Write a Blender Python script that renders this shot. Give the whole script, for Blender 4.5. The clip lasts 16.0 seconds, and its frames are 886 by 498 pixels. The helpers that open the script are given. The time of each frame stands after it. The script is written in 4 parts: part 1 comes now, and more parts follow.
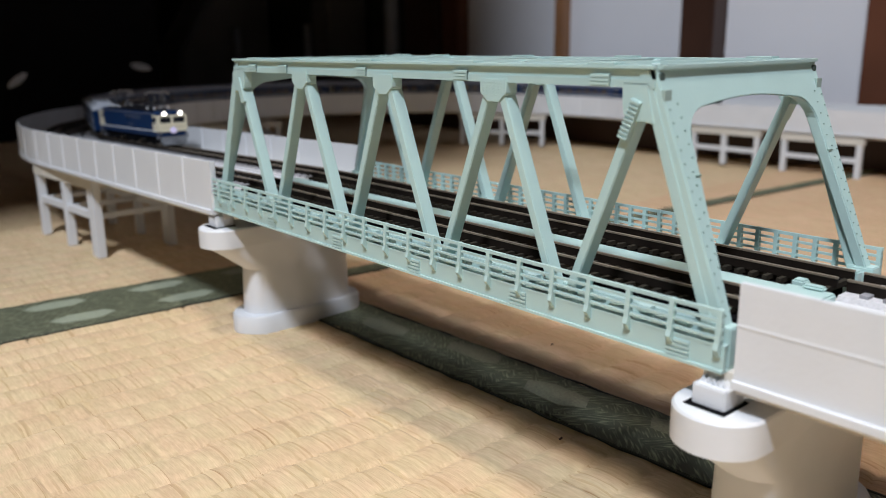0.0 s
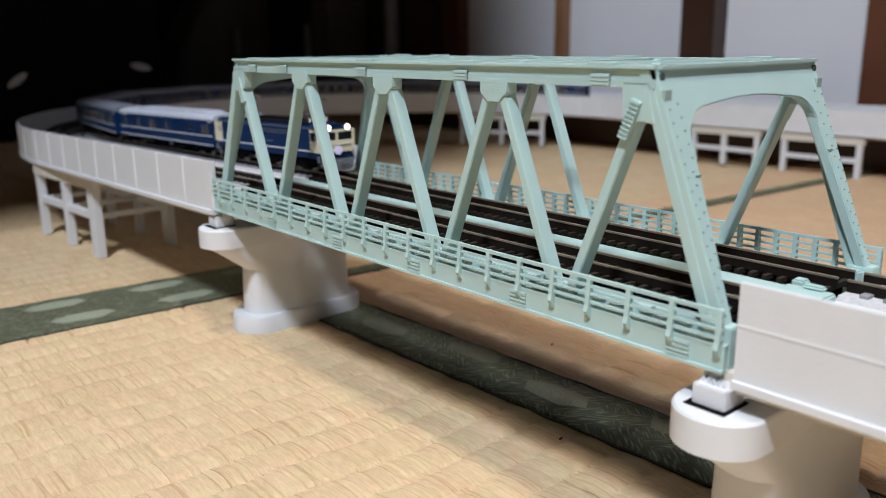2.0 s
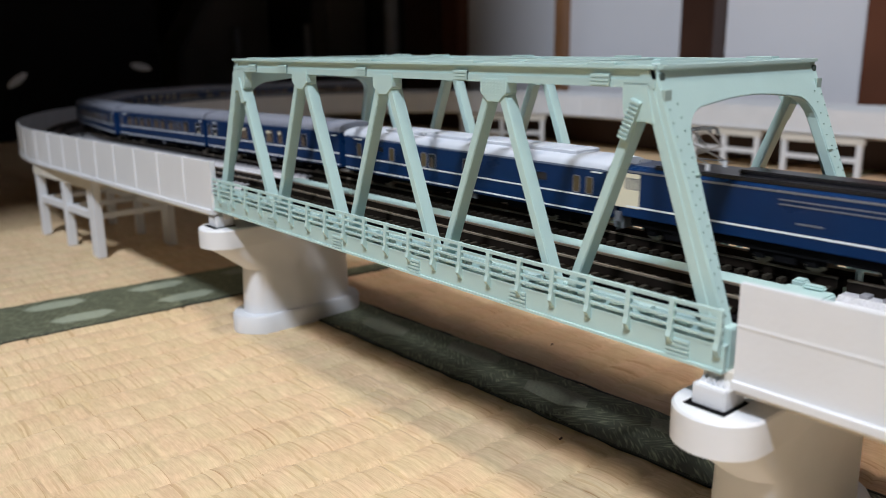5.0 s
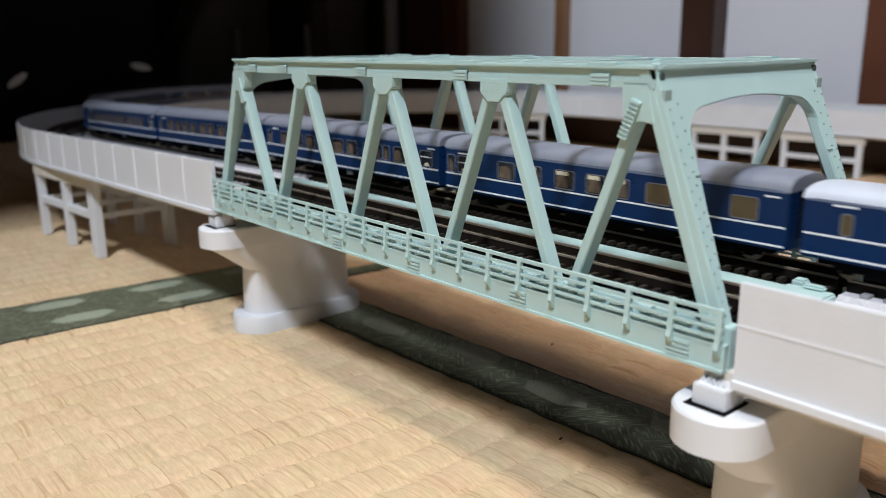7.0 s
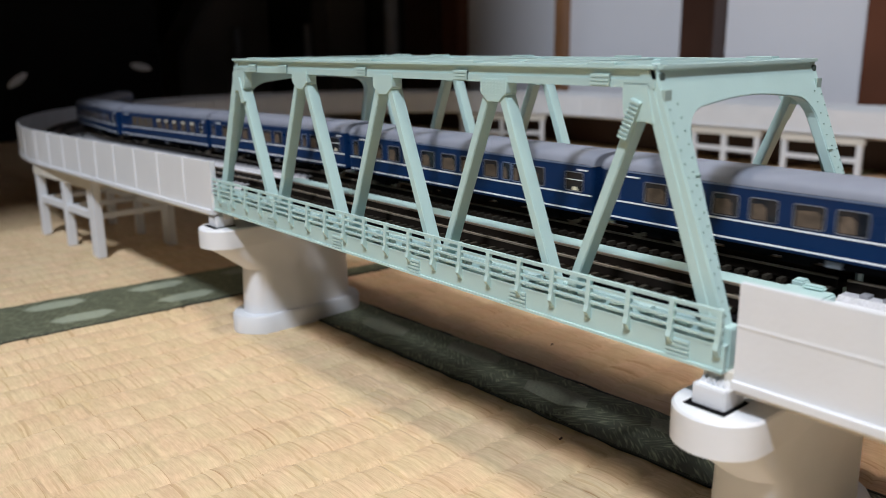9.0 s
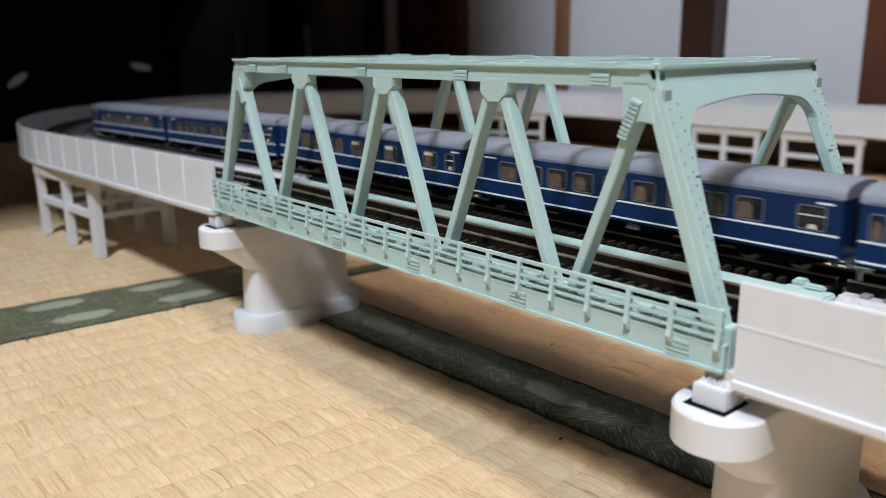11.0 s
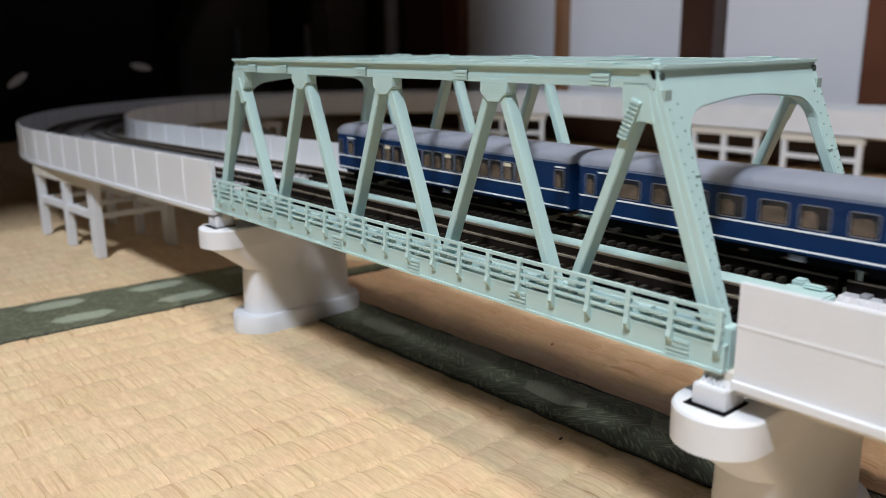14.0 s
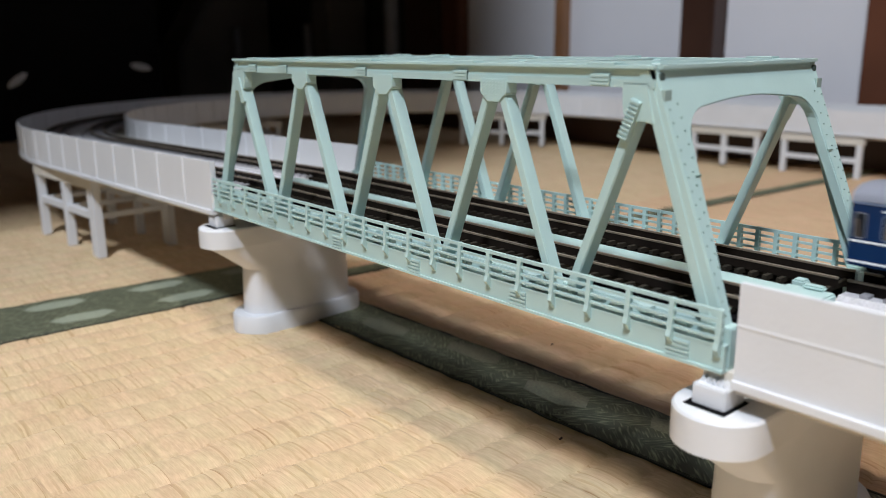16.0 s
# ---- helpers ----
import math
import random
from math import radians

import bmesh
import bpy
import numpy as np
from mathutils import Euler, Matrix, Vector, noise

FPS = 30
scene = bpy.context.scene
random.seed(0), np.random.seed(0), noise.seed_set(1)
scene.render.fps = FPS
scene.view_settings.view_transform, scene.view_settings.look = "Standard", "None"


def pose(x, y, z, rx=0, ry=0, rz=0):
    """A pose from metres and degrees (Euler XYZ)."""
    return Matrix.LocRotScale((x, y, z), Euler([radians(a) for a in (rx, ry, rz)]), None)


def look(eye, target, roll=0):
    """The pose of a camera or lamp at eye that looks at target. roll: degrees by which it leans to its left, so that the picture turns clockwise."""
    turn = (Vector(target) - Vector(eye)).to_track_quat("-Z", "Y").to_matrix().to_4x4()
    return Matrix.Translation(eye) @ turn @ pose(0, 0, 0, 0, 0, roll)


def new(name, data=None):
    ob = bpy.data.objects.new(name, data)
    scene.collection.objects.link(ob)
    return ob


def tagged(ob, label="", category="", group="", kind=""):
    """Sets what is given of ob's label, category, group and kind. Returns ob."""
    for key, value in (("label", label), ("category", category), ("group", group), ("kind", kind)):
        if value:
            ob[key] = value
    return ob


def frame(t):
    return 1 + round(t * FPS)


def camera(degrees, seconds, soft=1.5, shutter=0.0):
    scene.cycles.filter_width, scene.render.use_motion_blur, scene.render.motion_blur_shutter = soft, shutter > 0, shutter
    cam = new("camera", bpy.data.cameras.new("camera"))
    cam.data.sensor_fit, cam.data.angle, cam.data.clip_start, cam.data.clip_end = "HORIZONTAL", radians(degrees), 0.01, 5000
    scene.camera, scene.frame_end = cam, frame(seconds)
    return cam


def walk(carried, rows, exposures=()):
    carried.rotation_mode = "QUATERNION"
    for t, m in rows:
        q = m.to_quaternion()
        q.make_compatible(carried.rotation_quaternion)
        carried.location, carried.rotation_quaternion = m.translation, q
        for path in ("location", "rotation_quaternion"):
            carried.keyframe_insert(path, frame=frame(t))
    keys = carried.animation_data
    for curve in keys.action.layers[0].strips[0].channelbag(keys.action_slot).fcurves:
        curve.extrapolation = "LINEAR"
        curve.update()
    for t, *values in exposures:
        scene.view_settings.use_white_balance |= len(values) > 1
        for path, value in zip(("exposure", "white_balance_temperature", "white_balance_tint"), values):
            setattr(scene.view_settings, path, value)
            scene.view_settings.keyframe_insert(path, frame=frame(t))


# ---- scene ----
cam = camera(56.84, 16.0, soft=0.7, shutter=0.4)
EYE, AIM = (0.0858, -0.1923, 0.1284), (-0.13553, -0.0036, 0.0550)
walk(cam, [(0.0, look(EYE, AIM, -0.65)), (16.0, look(EYE, AIM, -0.65))], exposures=[(0.0, 0.0), (16.0, 0.0)])
cam.data.dof.use_dof = True
cam.data.dof.focus_distance = 0.25
cam.data.dof.aperture_fstop = 15.0

# ---- light: a ceiling lamp behind the camera and an added weak warm fill over the bridge, in a dim room ----
world = bpy.data.worlds.new("room_air")
scene.world = world
world.use_nodes = True
world.node_tree.nodes["Background"].inputs[0].default_value = (0.72, 0.56, 0.42, 1)
world.node_tree.nodes["Background"].inputs[1].default_value = 0.018
# second entry is a fill without a fixture, added to lift the bridge's shadows
for where, aim, size, watts, spread, tint in (((0.46, -0.93, 1.75), (-0.15, 0.05, 0.0), 0.24, 47, 180, (0.865, 0.917, 1.0)), ((0.15, -0.30, 2.0), (0.02, 0.02, 0.0), 0.26, 1.5, 52, (1.0, 0.90, 0.78))):
    lamp_data = bpy.data.lights.new("key_fill_light", "AREA")
    lamp_data.shape, lamp_data.size, lamp_data.energy = "DISK", size, watts
    lamp_data.spread = radians(spread)
    lamp_data.color = tint
    lamp = new("key_fill_light", lamp_data)
    lamp.matrix_world = look(where, aim)


# ---- materials ----
def material(name, colour, rough=0.5, metal=0.0, var=0.06, scale=60.0, bump=0.0, bump_scale=400.0, spec=0.5):
    m = bpy.data.materials.new(name)
    m.use_nodes = True
    nt = m.node_tree
    b = nt.nodes["Principled BSDF"]
    b.inputs["Roughness"].default_value = rough
    b.inputs["Metallic"].default_value = metal
    b.inputs["Specular IOR Level"].default_value = spec
    co = nt.nodes.new("ShaderNodeTexCoord")
    no = nt.nodes.new("ShaderNodeTexNoise")
    no.inputs["Scale"].default_value, no.inputs["Detail"].default_value = scale, 6.0
    nt.links.new(co.outputs["Object"], no.inputs["Vector"])
    ramp = nt.nodes.new("ShaderNodeValToRGB")
    lo = [max(0.0, c * (1 - var)) for c in colour]
    hi = [min(1.0, c * (1 + var)) for c in colour]
    ramp.color_ramp.elements[0].position, ramp.color_ramp.elements[0].color = 0.3, (*lo, 1)
    ramp.color_ramp.elements[1].position, ramp.color_ramp.elements[1].color = 0.7, (*hi, 1)
    nt.links.new(no.outputs["Fac"], ramp.inputs["Fac"])
    nt.links.new(ramp.outputs["Color"], b.inputs["Base Color"])
    rr = nt.nodes.new("ShaderNodeMapRange")
    rr.inputs["To Min"].default_value, rr.inputs["To Max"].default_value = max(0, rough - 0.08), min(1, rough + 0.08)
    nt.links.new(no.outputs["Fac"], rr.inputs["Value"])
    nt.links.new(rr.outputs["Result"], b.inputs["Roughness"])
    if bump:
        n2 = nt.nodes.new("ShaderNodeTexNoise")
        n2.inputs["Scale"].default_value, n2.inputs["Detail"].default_value = bump_scale, 4.0
        nt.links.new(co.outputs["Object"], n2.inputs["Vector"])
        bp = nt.nodes.new("ShaderNodeBump")
        bp.inputs["Strength"].default_value, bp.inputs["Distance"].default_value = bump, 0.0005
        nt.links.new(n2.outputs["Fac"], bp.inputs["Height"])
        nt.links.new(bp.outputs["Normal"], b.inputs["Normal"])
    return m


def glow(name, colour, strength):
    m = bpy.data.materials.new(name)
    m.use_nodes = True
    b = m.node_tree.nodes["Principled BSDF"]
    b.inputs["Base Color"].default_value = (*colour, 1)
    b.inputs["Emission Color"].default_value = (*colour, 1)
    b.inputs["Emission Strength"].default_value = strength
    return m


MINT = material("mint_plastic", (0.408, 0.562, 0.555), 0.45, var=0.04, scale=40, bump=0.08, bump_scale=900)
# dark tone that stands for the shade inside the peg holes
MINT_HOLE = material("hole_shade_green", (0.05, 0.08, 0.075), 0.7)
# darker mint: shade of the dimples and slots put into the colour
RIVET = material("dimple_shade_green", (0.20, 0.30, 0.27), 0.6)
WHITE = material("white_printed_plastic", (0.65, 0.672, 0.71), 0.5, var=0.03, scale=50, bump=0.12, bump_scale=700)
CREAM = material("cream_grey_plastic", (0.62, 0.60, 0.55), 0.55, var=0.04, scale=50, bump=0.1, bump_scale=700)
BLACK = material("black_plastic", (0.006, 0.006, 0.007), 0.9, var=0.2, spec=0.03)
BALLAST = material("grey_slab_track", (0.50, 0.50, 0.53), 0.8, var=0.15, scale=900, bump=0.6, bump_scale=1200)
RAIL = material("nickel_rail", (0.26, 0.215, 0.165), 0.5, metal=0.4, var=0.15, scale=200)
SLABPAD = material("grey_track_pad", (0.26, 0.26, 0.28), 0.75, var=0.2, scale=200)
WEB = material("dark_rail_web", (0.012, 0.009, 0.007), 0.7, var=0.3, scale=300, spec=0.1)
SLEEPER = material("brown_sleeper", (0.031, 0.027, 0.021), 0.8, spec=0.06, var=0.25, scale=300)
BLUE = material("deep_blue_paint", (0.004, 0.023, 0.082), 0.3, var=0.08, scale=80, spec=0.22)
CREAMP = material("cream_paint", (0.72, 0.66, 0.50), 0.35, var=0.03)
ROOF = material("grey_roof_paint", (0.20, 0.215, 0.265), 0.5, var=0.06, scale=120)
ROOFW = material("silver_white_roof_paint", (0.50, 0.54, 0.62), 0.42, var=0.05, scale=120)
DARKROOF = material("dark_roof_paint", (0.010, 0.010, 0.013), 0.32, var=0.1)
WLINE = material("white_stripe_paint", (0.78, 0.80, 0.82), 0.4, var=0.02)
SILVER = material("silver_frame", (0.25, 0.26, 0.30), 0.4, metal=0.6)
GLASS = material("smoked_window_pane", (0.012, 0.014, 0.02), 0.1, var=0.3, spec=0.35)
OCHRE = material("ochre_pane", (0.10, 0.072, 0.036), 0.3, var=0.2)
SEAT = material("tan_interior", (0.115, 0.08, 0.055), 0.6, var=0.45, scale=380)
LIGHT = glow("headlight_glow", (1.0, 0.95, 0.85), 5.0)
BADGE = glow("lit_headboard", (0.66, 0.60, 0.85), 0.25)


# ---- small mesh tools ----
def box(bm, x0, x1, y0, y1, z0, z1):
    v = [bm.verts.new((x, y, z)) for z in (z0, z1) for y in (y0, y1) for x in (x0, x1)]
    for f in ((0, 2, 3, 1), (4, 5, 7, 6), (0, 1, 5, 4), (2, 6, 7, 3), (0, 4, 6, 2), (1, 3, 7, 5)):
        bm.faces.new([v[i] for i in f])
    return v


def beam(bm, a, b, w, d, side=(0, 1, 0)):
    """A square bar from a to b: w across in the plane, d along side."""
    a, b, s = Vector(a), Vector(b), Vector(side)
    t = (b - a).normalized()
    n = t.cross(s).normalized() * (w / 2)
    s = n.cross(t).normalized() * (d / 2)
    v = [bm.verts.new(p + n * i + s * j) for p in (a, b) for i, j in ((-1, -1), (1, -1), (1, 1), (-1, 1))]
    for f in ((3, 2, 1, 0), (4, 5, 6, 7), (0, 1, 5, 4), (1, 2, 6, 5), (2, 3, 7, 6), (3, 0, 4, 7)):
        bm.faces.new([v[i] for i in f])


def prism(bm, pts, a, b):
    """A closed outline pushed from offset a to offset b (both vectors)."""
    a, b = Vector(a), Vector(b)
    lo = [bm.verts.new(Vector(p) + a) for p in pts]
    hi = [bm.verts.new(Vector(p) + b) for p in pts]
    n = len(pts)
    bm.faces.new(lo[::-1])
    bm.faces.new(hi)
    for i in range(n):
        bm.faces.new((lo[i], lo[(i + 1) % n], hi[(i + 1) % n], hi[i]))


def stadium(hx, hy, n=12):
    """Outline of a bar with round ends: hx half width in x, hy half length in y."""
    out = []
    for k in range(n + 1):
        a = math.pi * k / n
        out.append((hx * math.cos(a), hy - hx + hx * math.sin(a)))
    for k in range(n + 1):
        a = math.pi + math.pi * k / n
        out.append((hx * math.cos(a), -hy + hx + hx * math.sin(a)))
    return out


def loft(bm, rings):
    """Closed rings of equal count joined into a solid."""
    vs = [[bm.verts.new(p) for p in r] for r in rings]
    n = len(vs[0])
    bm.faces.new(vs[0][::-1])
    bm.faces.new(vs[-1])
    for a, b in zip(vs, vs[1:]):
        for i in range(n):
            bm.faces.new((a[i], a[(i + 1) % n], b[(i + 1) % n], b[i]))


def cyl(bm, a, b, r, n=10):
    a, b = Vector(a), Vector(b)
    t = (b - a).normalized()
    u = t.orthogonal().normalized()
    w = t.cross(u)
    ring = [u * r * math.cos(2 * math.pi * k / n) + w * r * math.sin(2 * math.pi * k / n) for k in range(n)]
    loft(bm, [[a + q for q in ring], [b + q for q in ring]])


def mesh_of(name, bm, mat, bevel=0.0, smooth=False):
    bmesh.ops.recalc_face_normals(bm, faces=bm.faces)
    if bevel:
        bmesh.ops.bevel(bm, geom=[e for e in bm.edges if e.calc_face_angle(0) > 0.5], offset=bevel, segments=2, affect="EDGES", clamp_overlap=True)
    me = bpy.data.meshes.new(name)
    bm.to_mesh(me)
    bm.free()
    me.materials.append(mat)
    if smooth:
        for p in me.polygons:
            p.use_smooth = True
        me.set_sharp_from_angle(angle=radians(38))
    return me


def part(name, bm, mat, parent=None, label="", bevel=0.0, smooth=False):
    ob = new(name, mesh_of(name, bm, mat, bevel, smooth))
    if parent is not None:
        ob.parent = parent
    if label:
        tagged(ob, label)
    return ob


def again(name, me, parent, m):
    ob = new(name, me)
    ob.parent = parent
    ob.matrix_basis = m
    return ob


def thing(name, label, category, group="", kind="", at=None):
    ob = new(name)
    ob.empty_display_size = 0.01
    if at is not None:
        ob.matrix_basis = at
    return tagged(ob, label, category, group, kind)


# ---- the line of the railway: straight over the bridge, then a half circle that falls to the back ----
BEND_X, R = -0.52, 0.318


def line(s, off=0.0):
    """Place, heading and height of the line at s metres past the bridge's near end; off is towards the inside of the loop."""
    drop = 0.0
    if s > 0.247:
        drop = 0.022 * (min(s, -BEND_X) - 0.247)
    if s <= -BEND_X:
        return Vector((-s, off, -drop)), math.pi
    a = (s + BEND_X) / R
    drop += 0.011 * min(a / math.pi, 1.0)
    if a <= math.pi:
        r = R - off
        return Vector((BEND_X - r * math.sin(a), R - r * math.cos(a), -drop)), math.pi - a
    return Vector((BEND_X + (s + BEND_X - math.pi * R), 2 * R - off, -drop)), 0.0


def ribbon(bm, s0, s1, section, step=0.03, z=0.0):
    """A cross section (off, height) swept along the line from s0 to s1."""
    n = max(1, int(abs(s1 - s0) / step))
    rings = []
    for k in range(n + 1):
        s = s0 + (s1 - s0) * k / n
        rings.append([line(s, o)[0] + Vector((0, 0, h)) for o, h in section])
    loft(bm, rings)


def rect(o0, o1, h0, h1):
    return [(o0, h0), (o1, h0), (o1, h1), (o0, h1)]


# ---- room: tatami, heri bands, walls ----
PITCH = 0.0155

def tatami_material(name, dull, bright):
    m = bpy.data.materials.new(name)
    m.use_nodes = True
    nt = m.node_tree
    b = nt.nodes["Principled BSDF"]
    b.inputs["Roughness"].default_value = 0.62
    b.inputs["Specular IOR Level"].default_value = 0.25
    co = nt.nodes.new("ShaderNodeTexCoord")

    def noise_at(sx, sy, scale, detail):
        mp = nt.nodes.new("ShaderNodeMapping")
        mp.inputs["Scale"].default_value = (sx, sy, 1)
        no = nt.nodes.new("ShaderNodeTexNoise")
        no.inputs["Scale"].default_value, no.inputs["Detail"].default_value = scale, detail
        nt.links.new(co.outputs["Object"], mp.inputs["Vector"])
        nt.links.new(mp.outputs["Vector"], no.inputs["Vector"])
        return no

    blotch = noise_at(1, 1, 22, 5)
    fibre = noise_at(0.03, 1.0, 2600, 2)
    wob = noise_at(1, 1, 55, 2)
    speck = noise_at(0.22, 1.0, 1000, 3)
    patch = noise_at(0.6, 1.0, 260, 3)
    sep = nt.nodes.new("ShaderNodeSeparateXYZ")
    nt.links.new(co.outputs["Object"], sep.inputs["Vector"])

    def calc(op, *vals):
        n = nt.nodes.new("ShaderNodeMath")
        n.operation = op
        for i, v in enumerate(vals):
            if isinstance(v, (int, float)):
                n.inputs[i].default_value = v
            else:
                nt.links.new(v, n.inputs[i])
        return n.outputs[0]

    def cell(width):
        yy = calc("MULTIPLY_ADD", wob.outputs["Fac"], 0.0018, sep.outputs["Y"])
        wn = nt.nodes.new("ShaderNodeTexWhiteNoise")
        wn.noise_dimensions = "2D"
        cb = nt.nodes.new("ShaderNodeCombineXYZ")
        nt.links.new(calc("FLOOR", calc("DIVIDE", sep.outputs["X"], PITCH)), cb.inputs["X"])
        nt.links.new(calc("FLOOR", calc("DIVIDE", yy, width)), cb.inputs["Y"])
        nt.links.new(cb.outputs["Vector"], wn.inputs["Vector"])
        return wn.outputs["Value"], calc("FRACT", calc("DIVIDE", yy, width))

    fine, phase = cell(0.0007)
    tuft, _ = cell(0.0052)
    slit, edge = cell(0.0021)
    nick, nick_edge = cell(0.0008)
    groove = calc("SINE", calc("MULTIPLY", phase, math.pi))
    strand_val = calc("ADD", calc("MULTIPLY_ADD", calc("ADD", speck.outputs["Fac"], calc("MULTIPLY_ADD", patch.outputs["Fac"], 0.8, -0.4)), 0.9, calc("MULTIPLY", fine, 0.14)), calc("MULTIPLY_ADD", tuft, 0.20, calc("MULTIPLY_ADD", fibre.outputs["Fac"], 0.30, -0.37)))
    r1 = nt.nodes.new("ShaderNodeValToRGB")
    r1.color_ramp.elements[0].position, r1.color_ramp.elements[0].color = 0.12, (*dull, 1)
    r1.color_ramp.elements[1].position, r1.color_ramp.elements[1].color = 0.80, (*bright, 1)
    nt.links.new(strand_val, r1.inputs["Fac"])
    r2 = nt.nodes.new("ShaderNodeValToRGB")
    r2.color_ramp.elements[0].position, r2.color_ramp.elements[0].color = 0.3, (0.94, 0.915, 0.88, 1)
    r2.color_ramp.elements[1].position, r2.color_ramp.elements[1].color = 0.7, (1, 1, 1, 1)
    nt.links.new(blotch.outputs["Fac"], r2.inputs["Fac"])
    r3 = nt.nodes.new("ShaderNodeValToRGB")
    r3.color_ramp.elements[0].position, r3.color_ramp.elements[0].color = 0.03, (0.62, 0.52, 0.42, 1)
    r3.color_ramp.elements[1].position, r3.color_ramp.elements[1].color = 0.10, (1, 1, 1, 1)
    nt.links.new(calc("ADD", slit, calc("MULTIPLY", edge, 0.45)), r3.inputs["Fac"])
    r4 = nt.nodes.new("ShaderNodeValToRGB")
    r4.color_ramp.elements[0].position, r4.color_ramp.elements[0].color = 0.10, (0.80, 0.74, 0.66, 1)
    r4.color_ramp.elements[1].position, r4.color_ramp.elements[1].color = 0.26, (1, 1, 1, 1)
    nt.links.new(calc("ADD", nick, calc("MULTIPLY", calc("SUBTRACT", 1.0, patch.outputs["Fac"]), 0.25)), r4.inputs["Fac"])
    hue = noise_at(1.0, 1.0, 75, 2)
    r5 = nt.nodes.new("ShaderNodeValToRGB")
    r5.color_ramp.elements[0].position, r5.color_ramp.elements[0].color = 0.38, (1.0, 0.965, 0.95, 1)
    r5.color_ramp.elements[1].position, r5.color_ramp.elements[1].color = 0.62, (0.97, 1.0, 0.95, 1)
    nt.links.new(hue.outputs["Fac"], r5.inputs["Fac"])
    last = r1.outputs["Color"]
    for r in (r2, r3, r4, r5):
        mx = nt.nodes.new("ShaderNodeMix")
        mx.data_type, mx.blend_type = "RGBA", "MULTIPLY"
        mx.inputs["Factor"].default_value = 1.0
        nt.links.new(last, mx.inputs["A"])
        nt.links.new(r.outputs["Color"], mx.inputs["B"])
        last = mx.outputs["Result"]
    nt.links.new(last, b.inputs["Base Color"])
    bp = nt.nodes.new("ShaderNodeBump")
    bp.inputs["Strength"].default_value, bp.inputs["Distance"].default_value = 0.06, 0.0004
    nt.links.new(groove, bp.inputs["Height"])
    bp2 = nt.nodes.new("ShaderNodeBump")
    bp2.inputs["Strength"].default_value, bp2.inputs["Distance"].default_value = 0.3, 0.0004
    nt.links.new(strand_val, bp2.inputs["Height"])
    nt.links.new(bp.outputs["Normal"], bp2.inputs["Normal"])
    nt.links.new(bp2.outputs["Normal"], b.inputs["Normal"])
    return m


def heri_material():
    m = bpy.data.materials.new("green_woven_border")
    m.use_nodes = True
    nt = m.node_tree
    b = nt.nodes["Principled BSDF"]
    b.inputs["Roughness"].default_value = 0.75
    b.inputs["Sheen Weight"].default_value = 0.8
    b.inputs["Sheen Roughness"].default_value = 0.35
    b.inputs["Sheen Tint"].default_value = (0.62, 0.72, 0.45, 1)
    co = nt.nodes.new("ShaderNodeTexCoord")
    sep = nt.nodes.new("ShaderNodeSeparateXYZ")
    nt.links.new(co.outputs["Object"], sep.inputs["Vector"])

    def calc(op, *vals):
        n = nt.nodes.new("ShaderNodeMath")
        n.operation = op
        for i, v in enumerate(vals):
            if isinstance(v, (int, float)):
                n.inputs[i].default_value = v
            else:
                nt.links.new(v, n.inputs[i])
        return n.outputs[0]

    def slanted(turn):
        mp = nt.nodes.new("ShaderNodeMapping")
        mp.vector_type = "TEXTURE"
        mp.inputs["Rotation"].default_value = (0, 0, radians(turn))
        mp.inputs["Scale"].default_value = (6.0, 1.0, 1.0)
        no = nt.nodes.new("ShaderNodeTexNoise")
        no.inputs["Scale"].default_value, no.inputs["Detail"].default_value = 1100, 1.0
        nt.links.new(co.outputs["Object"], mp.inputs["Vector"])
        nt.links.new(mp.outputs["Vector"], no.inputs["Vector"])
        return no.outputs["Fac"]

    cell = nt.nodes.new("ShaderNodeTexVoronoi")
    cell.inputs["Scale"].default_value = 120
    nt.links.new(co.outputs["Object"], cell.inputs["Vector"])
    tone = nt.nodes.new("ShaderNodeSeparateColor")
    nt.links.new(cell.outputs["Color"], tone.inputs["Color"])
    pick = calc("GREATER_THAN", tone.outputs["Red"], 0.5)
    one, two = slanted(38), slanted(-42)
    weave = calc("ADD", calc("MULTIPLY", one, pick), calc("MULTIPLY", two, calc("SUBTRACT", 1.0, pick)))
    r = nt.nodes.new("ShaderNodeValToRGB")
    r.color_ramp.elements[0].color = (0.048, 0.053, 0.034, 1)
    r.color_ramp.elements[1].color = (0.23, 0.25, 0.16, 1)
    r.color_ramp.elements[0].position, r.color_ramp.elements[1].position = 0.50, 0.74
    nt.links.new(weave, r.inputs["Fac"])
    nt.links.new(r.outputs["Color"], b.inputs["Base Color"])
    bp = nt.nodes.new("ShaderNodeBump")
    bp.inputs["Strength"].default_value, bp.inputs["Distance"].default_value = 0.4, 0.0004
    nt.links.new(weave, bp.inputs["Height"])
    nt.links.new(bp.outputs["Normal"], b.inputs["Normal"])
    return m


